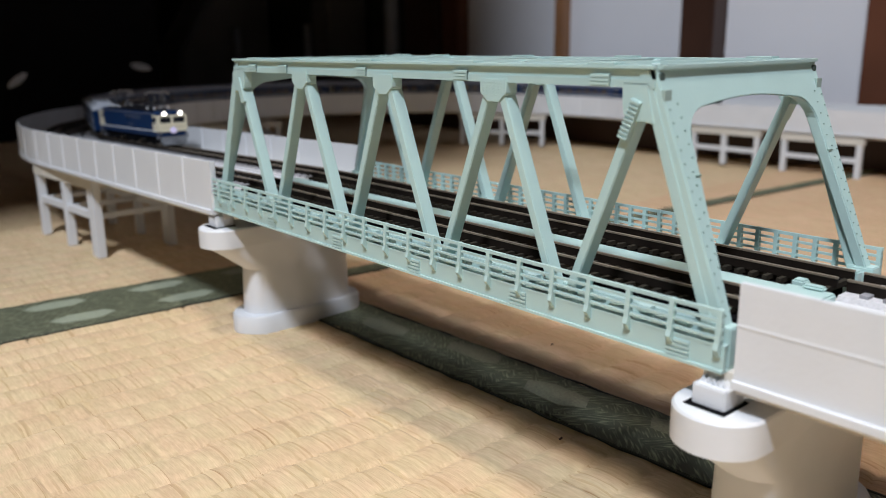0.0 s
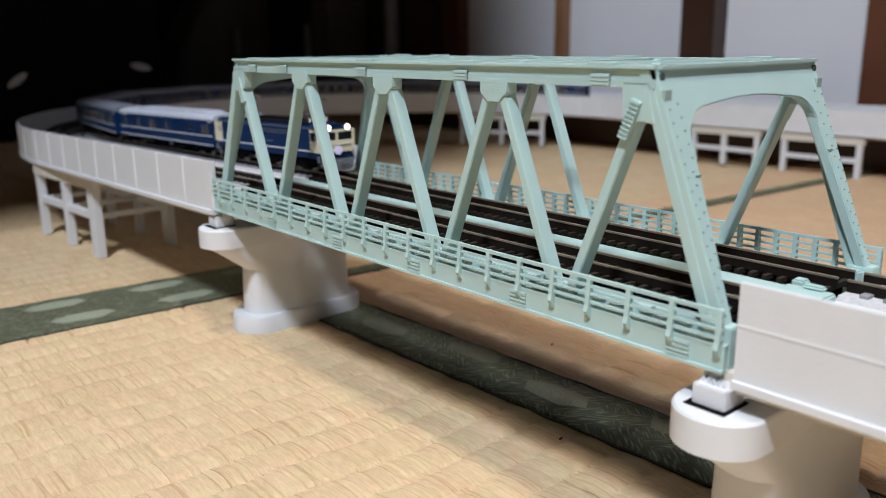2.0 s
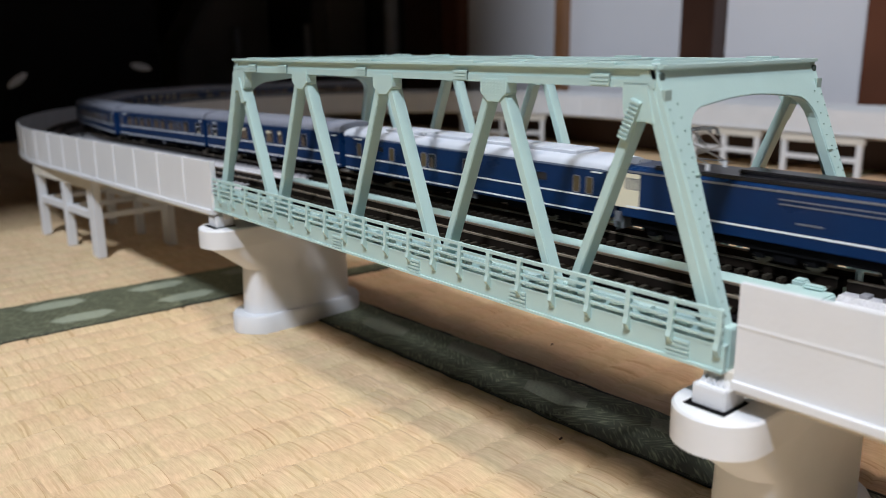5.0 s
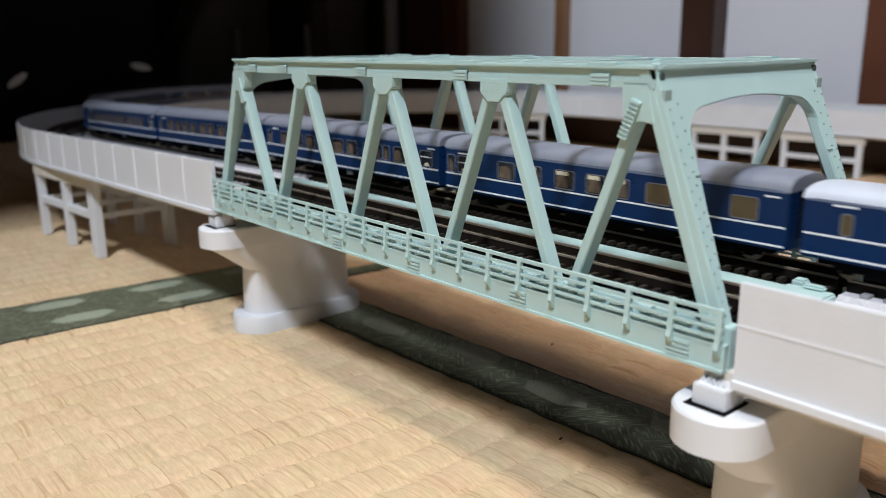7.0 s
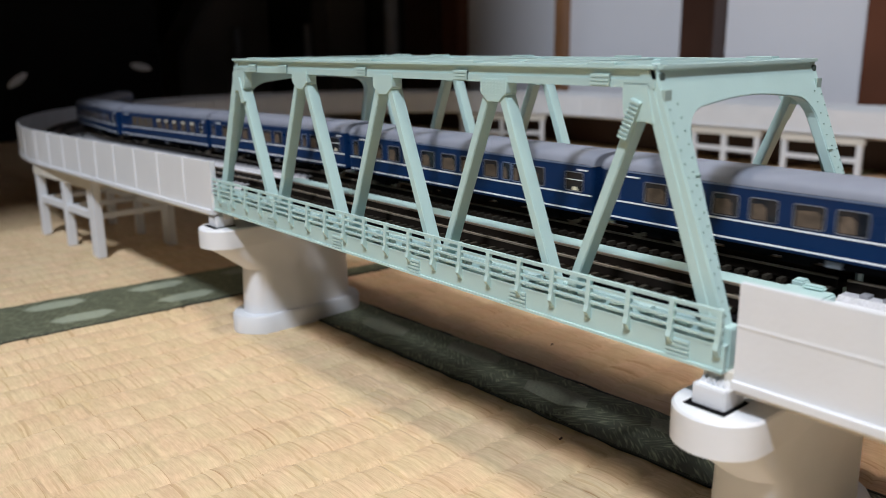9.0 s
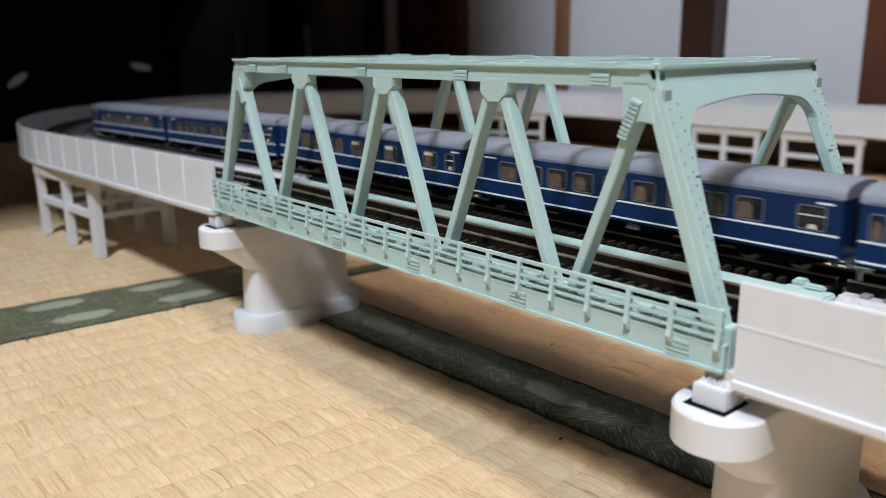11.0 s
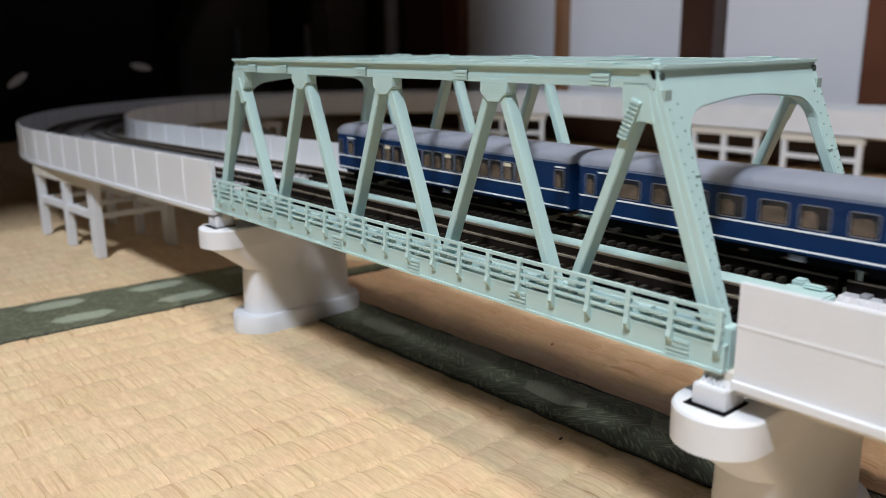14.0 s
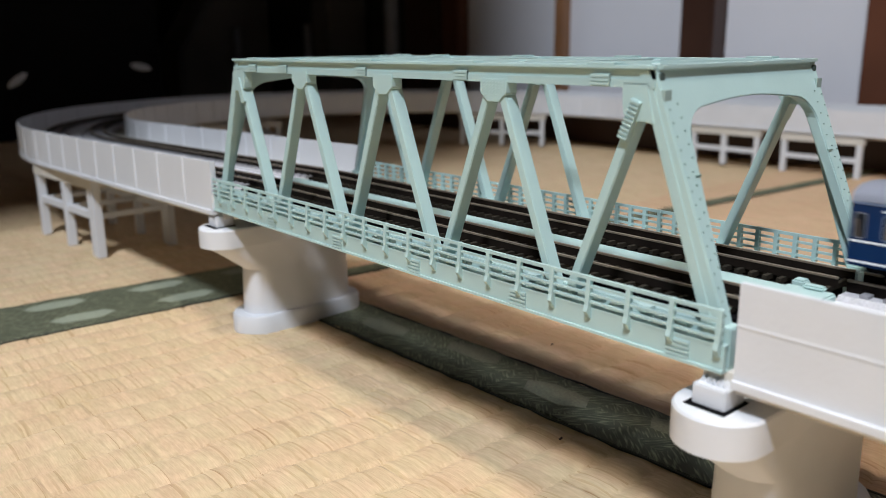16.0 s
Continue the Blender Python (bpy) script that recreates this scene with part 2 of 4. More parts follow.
RUSH = tatami_material("woven_rush", (0.55, 0.41, 0.265), (0.72, 0.565, 0.385))
RUSH_BROWN = tatami_material("browner_woven_rush", (0.55, 0.375, 0.24), (0.69, 0.495, 0.335))
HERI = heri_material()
EDGE = material("blackish_green_thread", (0.022, 0.026, 0.018), 0.8)
HERI_MID = material("dull_green_thread", (0.19, 0.195, 0.14), 0.75, var=0.2, scale=900, bump=0.4, bump_scale=1500)
HERI_LIGHT = material("pale_green_thread", (0.26, 0.29, 0.22), 0.7, var=0.15, scale=700, bump=0.3, bump_scale=1500)
DARKWOOD = material("dark_brown_wood", (0.045, 0.020, 0.013), 0.45, var=0.3, scale=8)
REDWOOD = material("reddish_brown_wood", (0.10, 0.035, 0.018), 0.45, var=0.25, scale=10)
TANWOOD = material("light_brown_wood", (0.21, 0.105, 0.052), 0.45, var=0.2, scale=12)
PAPER = material("white_screen_paper", (0.62, 0.64, 0.70), 0.8, var=0.04, scale=5)
PLASTER = material("pale_plaster", (0.17, 0.15, 0.13), 0.85, var=0.06, scale=4)
WARM_FILL_PLASTER = material("warm_fill_plaster", (0.30, 0.225, 0.15), 0.85, var=0.06, scale=4)
# near-black wall colour: the dimness of the unlit side is put into it
SHADE = material("shade_dark_plaster", (0.02, 0.018, 0.018), 0.8, var=0.3, scale=4)
GREYB = material("dark_grey_cloth", (0.085, 0.078, 0.078), 0.8, var=0.25, scale=6)
GLOSSB = material("black_lacquer", (0.004, 0.0036, 0.004), 0.6, var=0.2, spec=0.08)



STRAND = 0.00115


def tatami_sheet(name, x0, x1, y0, y1, dx, mat, label):
    """A mat of rounded ridges that run along y; the rush strands lie across them, each a little off its neighbours, with slits between some."""
    nx, ny = int(round((x1 - x0) / dx)), int(round((y1 - y0) / STRAND))
    xs, ys = np.linspace(x0, x1, nx + 1), np.linspace(y0, y1, ny + 1)
    rng = np.random.default_rng(7)
    xx, yy = np.meshgrid(xs, ys)
    wander = 0.0012 * np.sin(yy * 41) + 0.0008 * np.sin(yy * 97 + xx * 30) + 0.00055 * rng.standard_normal(ny + 1)[:, None]
    u = (xx + wander) / PITCH
    row_no = np.floor(u).astype(int)
    row_no -= row_no.min()
    arch = np.abs(np.sin(np.pi * u)) ** 0.34
    drop = rng.random((ny + 1, row_no.max() + 1))
    depth = np.where(drop < 0.028, 0.0013, np.where(drop < 0.10, 0.00030, 0.0)) + 0.00003 * rng.random(drop.shape)
    swell = 1.0 + 0.25 * rng.standard_normal(row_no.max() + 1)
    zz = 0.0017 * np.clip(swell, 0.5, 1.5)[row_no] * (arch - 1.0) - depth[np.arange(ny + 1)[:, None], row_no] * np.clip(arch * 2 - 0.9, 0, 1)
    verts = np.stack((xx, yy, zz), -1).reshape(-1, 3)
    i, j = np.meshgrid(np.arange(nx), np.arange(ny))
    a = (j * (nx + 1) + i).reshape(-1)
    faces = np.stack((a, a + 1, a + nx + 2, a + nx + 1), -1)
    me = bpy.data.meshes.new(name)
    me.from_pydata(verts.tolist(), [], faces.tolist())
    me.materials.append(mat)
    me.polygons.foreach_set("use_smooth", np.ones(len(me.polygons), dtype=bool))
    return tagged(new(name, me), label, "tatami mat", kind="structure")


SEAM_Y = 0.0180
tatami_sheet("floor", -0.56, 0.16, -0.235, SEAM_Y, 0.0011, RUSH, "straw-coloured woven rush tatami mat with ridged rows")
tatami_sheet("floor_west", -0.9, -0.315, SEAM_Y, 0.28, 0.0016, RUSH, "straw-coloured woven rush tatami mat behind the pier")
tatami_sheet("floor_north", -0.315, 0.25, SEAM_Y, 0.28, 0.0016, RUSH_BROWN, "browner woven rush tatami mat beyond the cloth border")
bm = bmesh.new()
box(bm, -0.315, 1.9, 0.28, 0.90, -0.004, -0.0006)
tagged(part("floor_far", bm, RUSH_BROWN), "browner tatami mat inside the loop of the viaduct", "tatami mat", kind="structure")
bm = bmesh.new()
box(bm, -2.6, 1.9, -2.0, 2.2, -0.05, -0.003)
tagged(part("ground", bm, RUSH), "straw-coloured tatami floor of the rest of the room", "floor", kind="structure")


def heri_band(length, width, m, label):
    th = thing("tatami_border", label, "tatami border", "tatami borders", at=m)
    bm = bmesh.new()
    n = int(length / 0.01)
    rings = []
    for k in range(n + 1):
        x = length * k / n
        w = width / 2 + 0.0006 * math.sin(x * 61) + 0.0004 * math.sin(x * 150)
        rings.append([(x, -w, -0.0003), (x, w, -0.0003), (x, w - 0.0006, 0.0006), (x, 0.0, 0.0010), (x, -w + 0.0006, 0.0006)])
    loft(bm, rings)
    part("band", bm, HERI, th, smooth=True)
    for sg in (-1, 1):
        bm = bmesh.new()
        loft(bm, [[(length * k / n, sg * (width / 2 + 0.0004) + a + 0.0005 * math.sin(k * 2.4), z) for a, z in ((-0.0005, -0.0002), (0.0005, -0.0002), (0.0005, 0.0004), (-0.0005, 0.0006))] for k in range(n + 1)])
        part("stitched_edge", bm, EDGE, th, "dark stitched edge")
    wide = width > 0.04
    lozenges = {True: [(0.215 + 0.052 * k + d, o) for k in range(-4, 3) for d, o in ((0.0, 0.0145), (0.006, -0.0135))],
                False: [(0.035 + 0.0515 * k, 0.007 if k % 2 == 0 else 0.0) for k in range(20)]}[wide]
    bm = bmesh.new()
    hx, hy = (0.0150, 0.0062) if wide else (0.0155, 0.0068)
    prism(bm, [(-hx, 0.35 * hy, 0), (-0.35 * hx, hy, 0), (0.75 * hx, 0.85 * hy, 0), (hx, -0.2 * hy, 0), (0.45 * hx, -hy, 0), (-0.7 * hx, -0.8 * hy, 0)], (0, 0, -0.0005), (0, 0, 0.00012))
    me = mesh_of("woven_lozenge", bm, HERI_LIGHT if wide else HERI_MID)
    for x, o in lozenges if width > 0.02 else ():
        if 0.02 < x < length - 0.03:
            z = 0.0010 - 0.0004 * abs(o) / (width / 2)
            again("woven_lozenge", me, th, pose(x, o, z))
    return th


heri_band(1.1, 0.0305, pose(-0.292, SEAM_Y, 0.0, 0, 0, 1.3), "dark green woven cloth border under the bridge")
heri_band(0.95, 0.012, pose(-0.297, 0.055, 0.0, 0, 0, 85.4), "thin dark green cloth border between two mats")
heri_band(0.36, 0.054, pose(-0.340, -0.30, 0.0, 0, 0, 87.5), "grey-green woven cloth border with pale lozenges across the floor")

# back wall with paper screens, posts and rails
WY = 0.72
# wall colour carries the shade behind the screens
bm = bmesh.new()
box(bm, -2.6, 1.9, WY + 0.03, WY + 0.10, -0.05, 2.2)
tagged(part("wall_north", bm, SHADE), "wall behind the sliding screens, coloured dark as shade", "wall", kind="structure")


def screen(x0, x1, z0, label):
    th = thing("sliding_screen", label, "sliding screen", "sliding screens", at=pose(x0, WY, 0))
    w = x1 - x0
    bm = bmesh.new()
    box(bm, 0.001, w - 0.001, 0.010, 0.018, z0, 1.75)
    part("paper", bm, PAPER, th)
    bm = bmesh.new()
    box(bm, 0, w, 0.0, 0.022, -0.003, z0)
    part("bottom_rail", bm, REDWOOD if z0 > 0.055 else DARKWOOD, th, bevel=0.002)
    bm = bmesh.new()
    box(bm, 0, w, 0.0, 0.022, 1.75, 1.8)
    part("top_rail", bm, REDWOOD, th, bevel=0.002)


screen(-0.928, -0.728, 0.045, "white paper sliding screen in a brown wooden frame")
screen(-0.7125, -0.512, 0.051, "white paper sliding screen beside a dark post")
screen(-0.467, -0.296, 0.058, "white paper sliding screen with a reddish lower rail")


def post(x0, x1, y0, y1, mat, label):
    bm = bmesh.new()
    box(bm, x0, x1, y0, y1, -0.003, 2.2)
    tagged(part("wooden_post", bm, mat, bevel=0.003), label, "post")


post(-0.728, -0.7125, WY - 0.008, WY + 0.03, TANWOOD, "light brown wooden stile between two screens")
post(-0.512, -0.467, WY - 0.02, WY + 0.03, DARKWOOD, "dark brown square wooden post")
post(-0.296, 0.10, WY - 0.01, WY + 0.03, REDWOOD, "reddish brown wooden door stile beside the screen")
post(-0.972, -0.928, WY - 0.01, WY + 0.03, REDWOOD, "reddish brown wooden post")
post(-1.06, -0.972, WY - 0.02, WY + 0.03, DARKWOOD, "dark reddish wooden panel")
post(-1.28, -1.22, 0.655, 0.74, GREYB, "dark grey upright cupboard side in the shade")
# wall colour carries the shade of the west side
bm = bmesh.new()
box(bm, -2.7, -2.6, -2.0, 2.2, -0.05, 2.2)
tagged(part("wall_west", bm, SHADE), "west wall, its shade put into a dark colour", "wall", kind="structure")
bm = bmesh.new()
box(bm, 1.9, 2.0, -2.0, 2.2, -0.05, 2.2)
tagged(part("wall_east", bm, PLASTER), "pale plaster wall", "wall", kind="structure")
# unseen wall behind the camera, coloured to throw warm fill on the shadows
bm = bmesh.new()
box(bm, -2.6, 1.9, -2.1, -2.0, -0.05, 2.2)
tagged(part("wall_south", bm, WARM_FILL_PLASTER), "unseen plaster wall tinted warm to bounce fill light", "wall", kind="structure")
bm = bmesh.new()
box(bm, -2.7, 2.0, -2.1, 2.3, 2.2, 2.3)
tagged(part("ceiling", bm, PLASTER), "pale plain ceiling", "ceiling", kind="structure")

# added out of view: blocks the ceiling lamp so the west side falls dark
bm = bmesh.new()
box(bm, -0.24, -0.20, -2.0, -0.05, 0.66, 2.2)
tagged(part("lamp_blocker", bm, SHADE), "unseen dark panel added to keep the lamp off the west side", "wall", kind="structure")

bm = bmesh.new()
box(bm, -1.06, 0.6, 0.657, 0.700, -0.003, 0.036)
tagged(part("door_sill", bm, DARKWOOD, bevel=0.002), "dark brown wooden sill below the sliding screens", "sill", kind="structure")

# dim furniture in the shade to the west
GLIMMER = material("glimmer_grey", (0.20, 0.22, 0.27), 0.5, var=0.1)
chair = thing("armchair", "dark grey upholstered chair in the shade", "armchair")
bm = bmesh.new()
prism(bm, [(-1.6, 0.48, 0.0), (-1.6, 0.68, 0.0), (-1.6, 0.68, 0.30), (-1.6, 0.57, 0.25), (-1.6, 0.48, 0.115)], (0, 0, 0), (0.12, 0, 0))
part("backrest", bm, GREYB, chair, bevel=0.006)
bm = bmesh.new()
box(bm, -1.48, -1.36, 0.42, 0.58, -0.003, 0.03)
part("seat", bm, GREYB, chair, bevel=0.006)
# grey cylinders stand in for upright bluish glimmers, paler than the dark around them
for xx, yy, top in ((-1.47, 0.597, 0.16), (-1.31, 0.664, 0.165), (-1.078, 0.690, 0.40)):
    bm = bmesh.new()
    cyl(bm, (xx, yy, -0.003), (xx, yy, top), 0.008 if top < 0.3 else 0.013, 12)
    tagged(part("glimmer_upright", bm, GLIMMER, smooth=True), "thin grey upright added for a bluish glimmer in the dark", "stand")
for (xx, yy, zz, ang) in ((-1.1985, 0.118, 0.083, 35), (-1.1985, 0.295, 0.097, -12)):
    bm = bmesh.new()
    ring = [(0.006 * math.cos(a * 0.7854), 0.017 * math.sin(a * 0.7854)) for a in range(8)]
    loft(bm, [[(x * k, y * k, z) for x, y in ring] for z, k in ((-0.002, 0.6), (0.0, 1.0), (0.002, 0.6))])
    ob = part("pale_tag", bm, WHITE)
    ob.matrix_basis = pose(xx, yy, zz, 0, 90, 0) @ pose(0, 0, 0, 0, 0, ang)
    tagged(ob, "small pale tag on the dark cabinet", "tag")
bm = bmesh.new()
cab = thing("cabinet", "black lacquered cabinet in the shade", "cabinet")
box(bm, -1.35, -1.205, -0.6, 0.33, -0.003, 0.55)
part("body", bm, GLOSSB, cab, bevel=0.004)
for y0, y1 in ((-0.57, -0.29), (-0.27, 0.01), (0.03, 0.31)):
    bm = bmesh.new()
    box(bm, -1.206, -1.200, y0, y1, 0.02, 0.53)
    part("door", bm, GLOSSB, cab, bevel=0.002)

# crumbs on the tatami
bm = bmesh.new()
cyl(bm, (0, 0, 0), (0.0011, 0.0003, 0.0003), 0.0004, 6)
CRUMB = mesh_of("crumb", bm, DARKWOOD)
for x, y, a in ((-0.1398, 0.0613, 20), (-0.0785, -0.0023, 70), (-0.0822, 0.0077, 130)):
    ob = new("crumb", CRUMB)
    ob.matrix_basis = pose(x, y, 0.0, 0, 0, a)
    tagged(ob, "tiny dark crumb on the tatami", "crumb", "crumbs")

# ---- truss bridge ----
MINT_GREY = material("grey_green_plastic", (0.30, 0.40, 0.38), 0.5)
PN, ZB, YT = 0.0496, 0.066, 0.0356
ZTOP = 0.1205
bridge = thing("truss_bridge", "mint green plastic model truss bridge on two piers", "model bridge")


def xb(i):
    return -i * PN


for side in (-1, 1):
    y = side * YT
    # top chord: overhanging flange, recessed web, lower plate
    bm = bmesh.new()
    xa, xz = -0.0235, -0.2245
    box(bm, xz, xa, y - 0.0022, y + 0.0022, 0.1221, 0.1230)
    part("top_flange", bm, MINT, bridge, bevel=0.00015)
    bm = bmesh.new()
    prism(bm, [(0, y + o, z) for o, z in ((-0.0012, 0.1221), (-0.0012, 0.1199), (-0.0016, 0.1199), (-0.0016, 0.1180), (0.0016, 0.1180), (0.0016, 0.1199), (0.0012, 0.1199), (0.0012, 0.1221))], (xz, 0, 0), (xa, 0, 0))
    part("top_chord", bm, MINT, bridge)
    # bottom chord with flanges
    bm = bmesh.new()
    box(bm, -0.2475, -0.0005, y - 0.0014, y + 0.0014, 0.0590, 0.0640)
    part("bottom_chord", bm, MINT, bridge, bevel=0.00012)
    bm = bmesh.new()
    box(bm, -0.2475, -0.0005, side * 0.0393 - 0.0005, side * 0.0393 + 0.0005, 0.0590, 0.0640)
    part("side_girder", bm, MINT, bridge)
    bm = bmesh.new()
    box(bm, -0.2475, -0.0005, min(side * 0.0340, side * 0.0404), max(side * 0.0340, side * 0.0404), 0.0583, 0.0590)
    part("bottom_flange", bm, MINT, bridge)
    # web members
    for i in range(1, 5):
        for sgn in (-1, 1):
            top = xb(i) + sgn * PN / 2
            yd = y - side * 0.0005
            a = (xb(i) + sgn * 0.0018, yd, 0.0630)
            b = (top - sgn * 0.0012, yd, 0.1190)
            bm = bmesh.new()
            beam(bm, a, b, 0.0026, 0.0042)
            part("diagonal", bm, MINT, bridge, bevel=0.00025)
    # gussets at the top nodes
    for i in (1, 2, 3):
        x = -(i + 0.5) * PN
        o = side * 0.0004
        bm = bmesh.new()
        prism(bm, [(x - 0.0050, y, 0.1190), (x + 0.0050, y, 0.1190), (x + 0.0050, y, 0.1152), (x + 0.0022, y, 0.1128), (x - 0.0022, y, 0.1128), (x - 0.0050, y, 0.1152)],
              (0, -0.0021, 0), (0, 0.0021, 0))
        g = part("gusset_plate", bm, MINT, bridge, bevel=0.0002)
        if i > 1:
            continue
        bm = bmesh.new()
        for r in range(5):
            for c in range(7):
                cyl(bm, (x - 0.0036 + c * 0.0012, y + side * 0.0020, 0.1180 - r * 0.0008), (x - 0.0036 + c * 0.0012, y + side * 0.0023, 0.1180 - r * 0.0008), 0.00014, 6)
        part("rivet_field", bm, MINT, g)
    # end posts and end gussets
    for xe, xt in ((-0.0039, -0.0260), (-0.2441, -0.2220)):
        d = 1 if xe > -0.1 else -1
        bm = bmesh.new()
        beam(bm, (xe - d * 0.0006, y, 0.0615), (xt - d * 0.0008, y, 0.1222), 0.0028, 0.0030)
        part("end_post", bm, MINT, bridge, bevel=0.0002)
        bm = bmesh.new()
        prism(bm, [(xt - d * 0.0062, y, 0.1190), (xt - d * 0.0060, y, 0.1140), (xt - d * 0.0056, y, 0.1118), (xt - d * 0.0036, y, 0.1106), (xt + d * 0.0012, y, 0.1104), (xt + d * 0.0030, y, 0.1100), (xt + d * 0.0008, y, 0.1190)],
              (0, -0.0018, 0), (0, 0.0018, 0))
        part("end_gusset", bm, MINT, bridge, bevel=0.0002)
        bm = bmesh.new()
        box(bm, xe - 0.0035, xe + 0.0035, y - 0.0024, y + 0.0024, 0.0590, 0.0680)
        part("end_shoe", bm, MINT, bridge, bevel=0.0003)
    # splice plates on the chord
    for x in (-0.0385, -0.0875, -0.1355, -0.1850, -0.2080):
        bm = bmesh.new()
        yo = y + side * 0.0016
        for k in range(3):
            zc = 0.1184 + k * 0.0009
            box(bm, x - 0.0028, x + 0.0028, min(yo, yo + side * 0.0007), max(yo, yo + side * 0.0007), zc, zc + 0.0006)
        box(bm, x - 0.0028, x + 0.0028, min(yo, yo + side * 0.0004), max(yo, yo + side * 0.0004), 0.1182, 0.1210)
        part("splice_plate", bm, MINT, bridge)
    for x in (-0.0385, -0.0860, -0.1340, -0.1820, -0.2080):
        bm = bmesh.new()
        box(bm, x - 0.0041, x + 0.0041, y - 0.0020, y + 0.0020, 0.1230, 0.1235)
        part("cover_plate", bm, MINT, bridge, bevel=0.0001)
    # ribbed plate on the outer diagonals
    for x, d in ((-0.0290, 1), (-0.2190, -1)):
        bm = bmesh.new()
        top, bot = Vector((x + d * 0.0014, y + side * 0.0020, 0.1153)), Vector((x - d * 0.0022, y + side * 0.0020, 0.1062))
        beam(bm, bot, top, 0.0026, 0.0010)
        ribs = []
        for k in range(9 if d > 0 and side < 0 else 0):
            c = bot.lerp(top, (k + 0.5) / 9)
            t = (top - bot).normalized()
            n = Vector((t.z, 0, -t.x)) * 0.0013
            bm2 = bmesh.new()
            beam(bm2, c - n + Vector((0, side * 0.0006, 0)), c + n + Vector((0, side * 0.0004, 0)), 0.0005, 0.0008)
            ribs.append(bm2)
        plate = part("ribbed_plate", bm, MINT, bridge)
        for bm2 in ribs:
            part("rib", bm2, MINT, plate)
    # walkway and railing
    bm = bmesh.new()
    y0, y1 = sorted((side * 0.0381, side * 0.0399))
    box(bm, -0.2475, -0.0005, y0, y1, 0.0640, 0.0646)
    part("walkway", bm, MINT, bridge)
    rail_part = new("railing")
    rail_part.parent = bridge
    yr = side * 0.0400
    for k in range(4):
        z = 0.0721 - k * 0.0020
        bm = bmesh.new()
        box(bm, -0.2460, -0.0010, yr - 0.0004, yr + 0.0004, z - (0.00045 if k == 0 else 0.00033), z + (0.00045 if k == 0 else 0.00033))
        part("rail_bar", bm, MINT, rail_part)
    bm = bmesh.new()
    prism(bm, [(0, yr + side * 0.0005, 0.0726), (0, yr - side * 0.0006, 0.0726), (0, yr - side * 0.0006, 0.0650), (0, yr - side * 0.0002, 0.0614), (0, yr + side * 0.0016, 0.0638), (0, yr + side * 0.0011, 0.0652)],
          (-0.0006, 0, 0), (0.0006, 0, 0))
    me = mesh_of("railing_post", bm, MINT)
    pitch, count = (0.01190, 21) if side < 0 else (0.00595, 41)
    for k in range(count):
        again("railing_post", me, rail_part, pose(-0.0018 - k * pitch, 0, 0))
    # small brackets and feet on the walkway
    bm = bmesh.new()
    box(bm, -0.0018, 0.0018, -0.0012, 0.0012, 0.0, 0.0016)
    me = mesh_of("walkway_bracket", bm, MINT)
    for k in range(40 if side < 0 else 0):
        again("walkway_bracket", me, bridge, pose(-0.006 - k * 0.0061, side * (0.0380 if k % 3 else 0.0350), 0.0650 + 0.0007 * (k % 2)))
    for x in (-0.012, -0.062, -0.107, -0.150, -0.196, -0.236):
        bm = bmesh.new()
        for k in range(4):
            box(bm, x - 0.0030, x + 0.0030, side * 0.0396 - 0.0006, side * 0.0396 + 0.0006, 0.0592 + k * 0.0011, 0.0599 + k * 0.0011)
        part("girder_splice", bm, MINT, bridge)


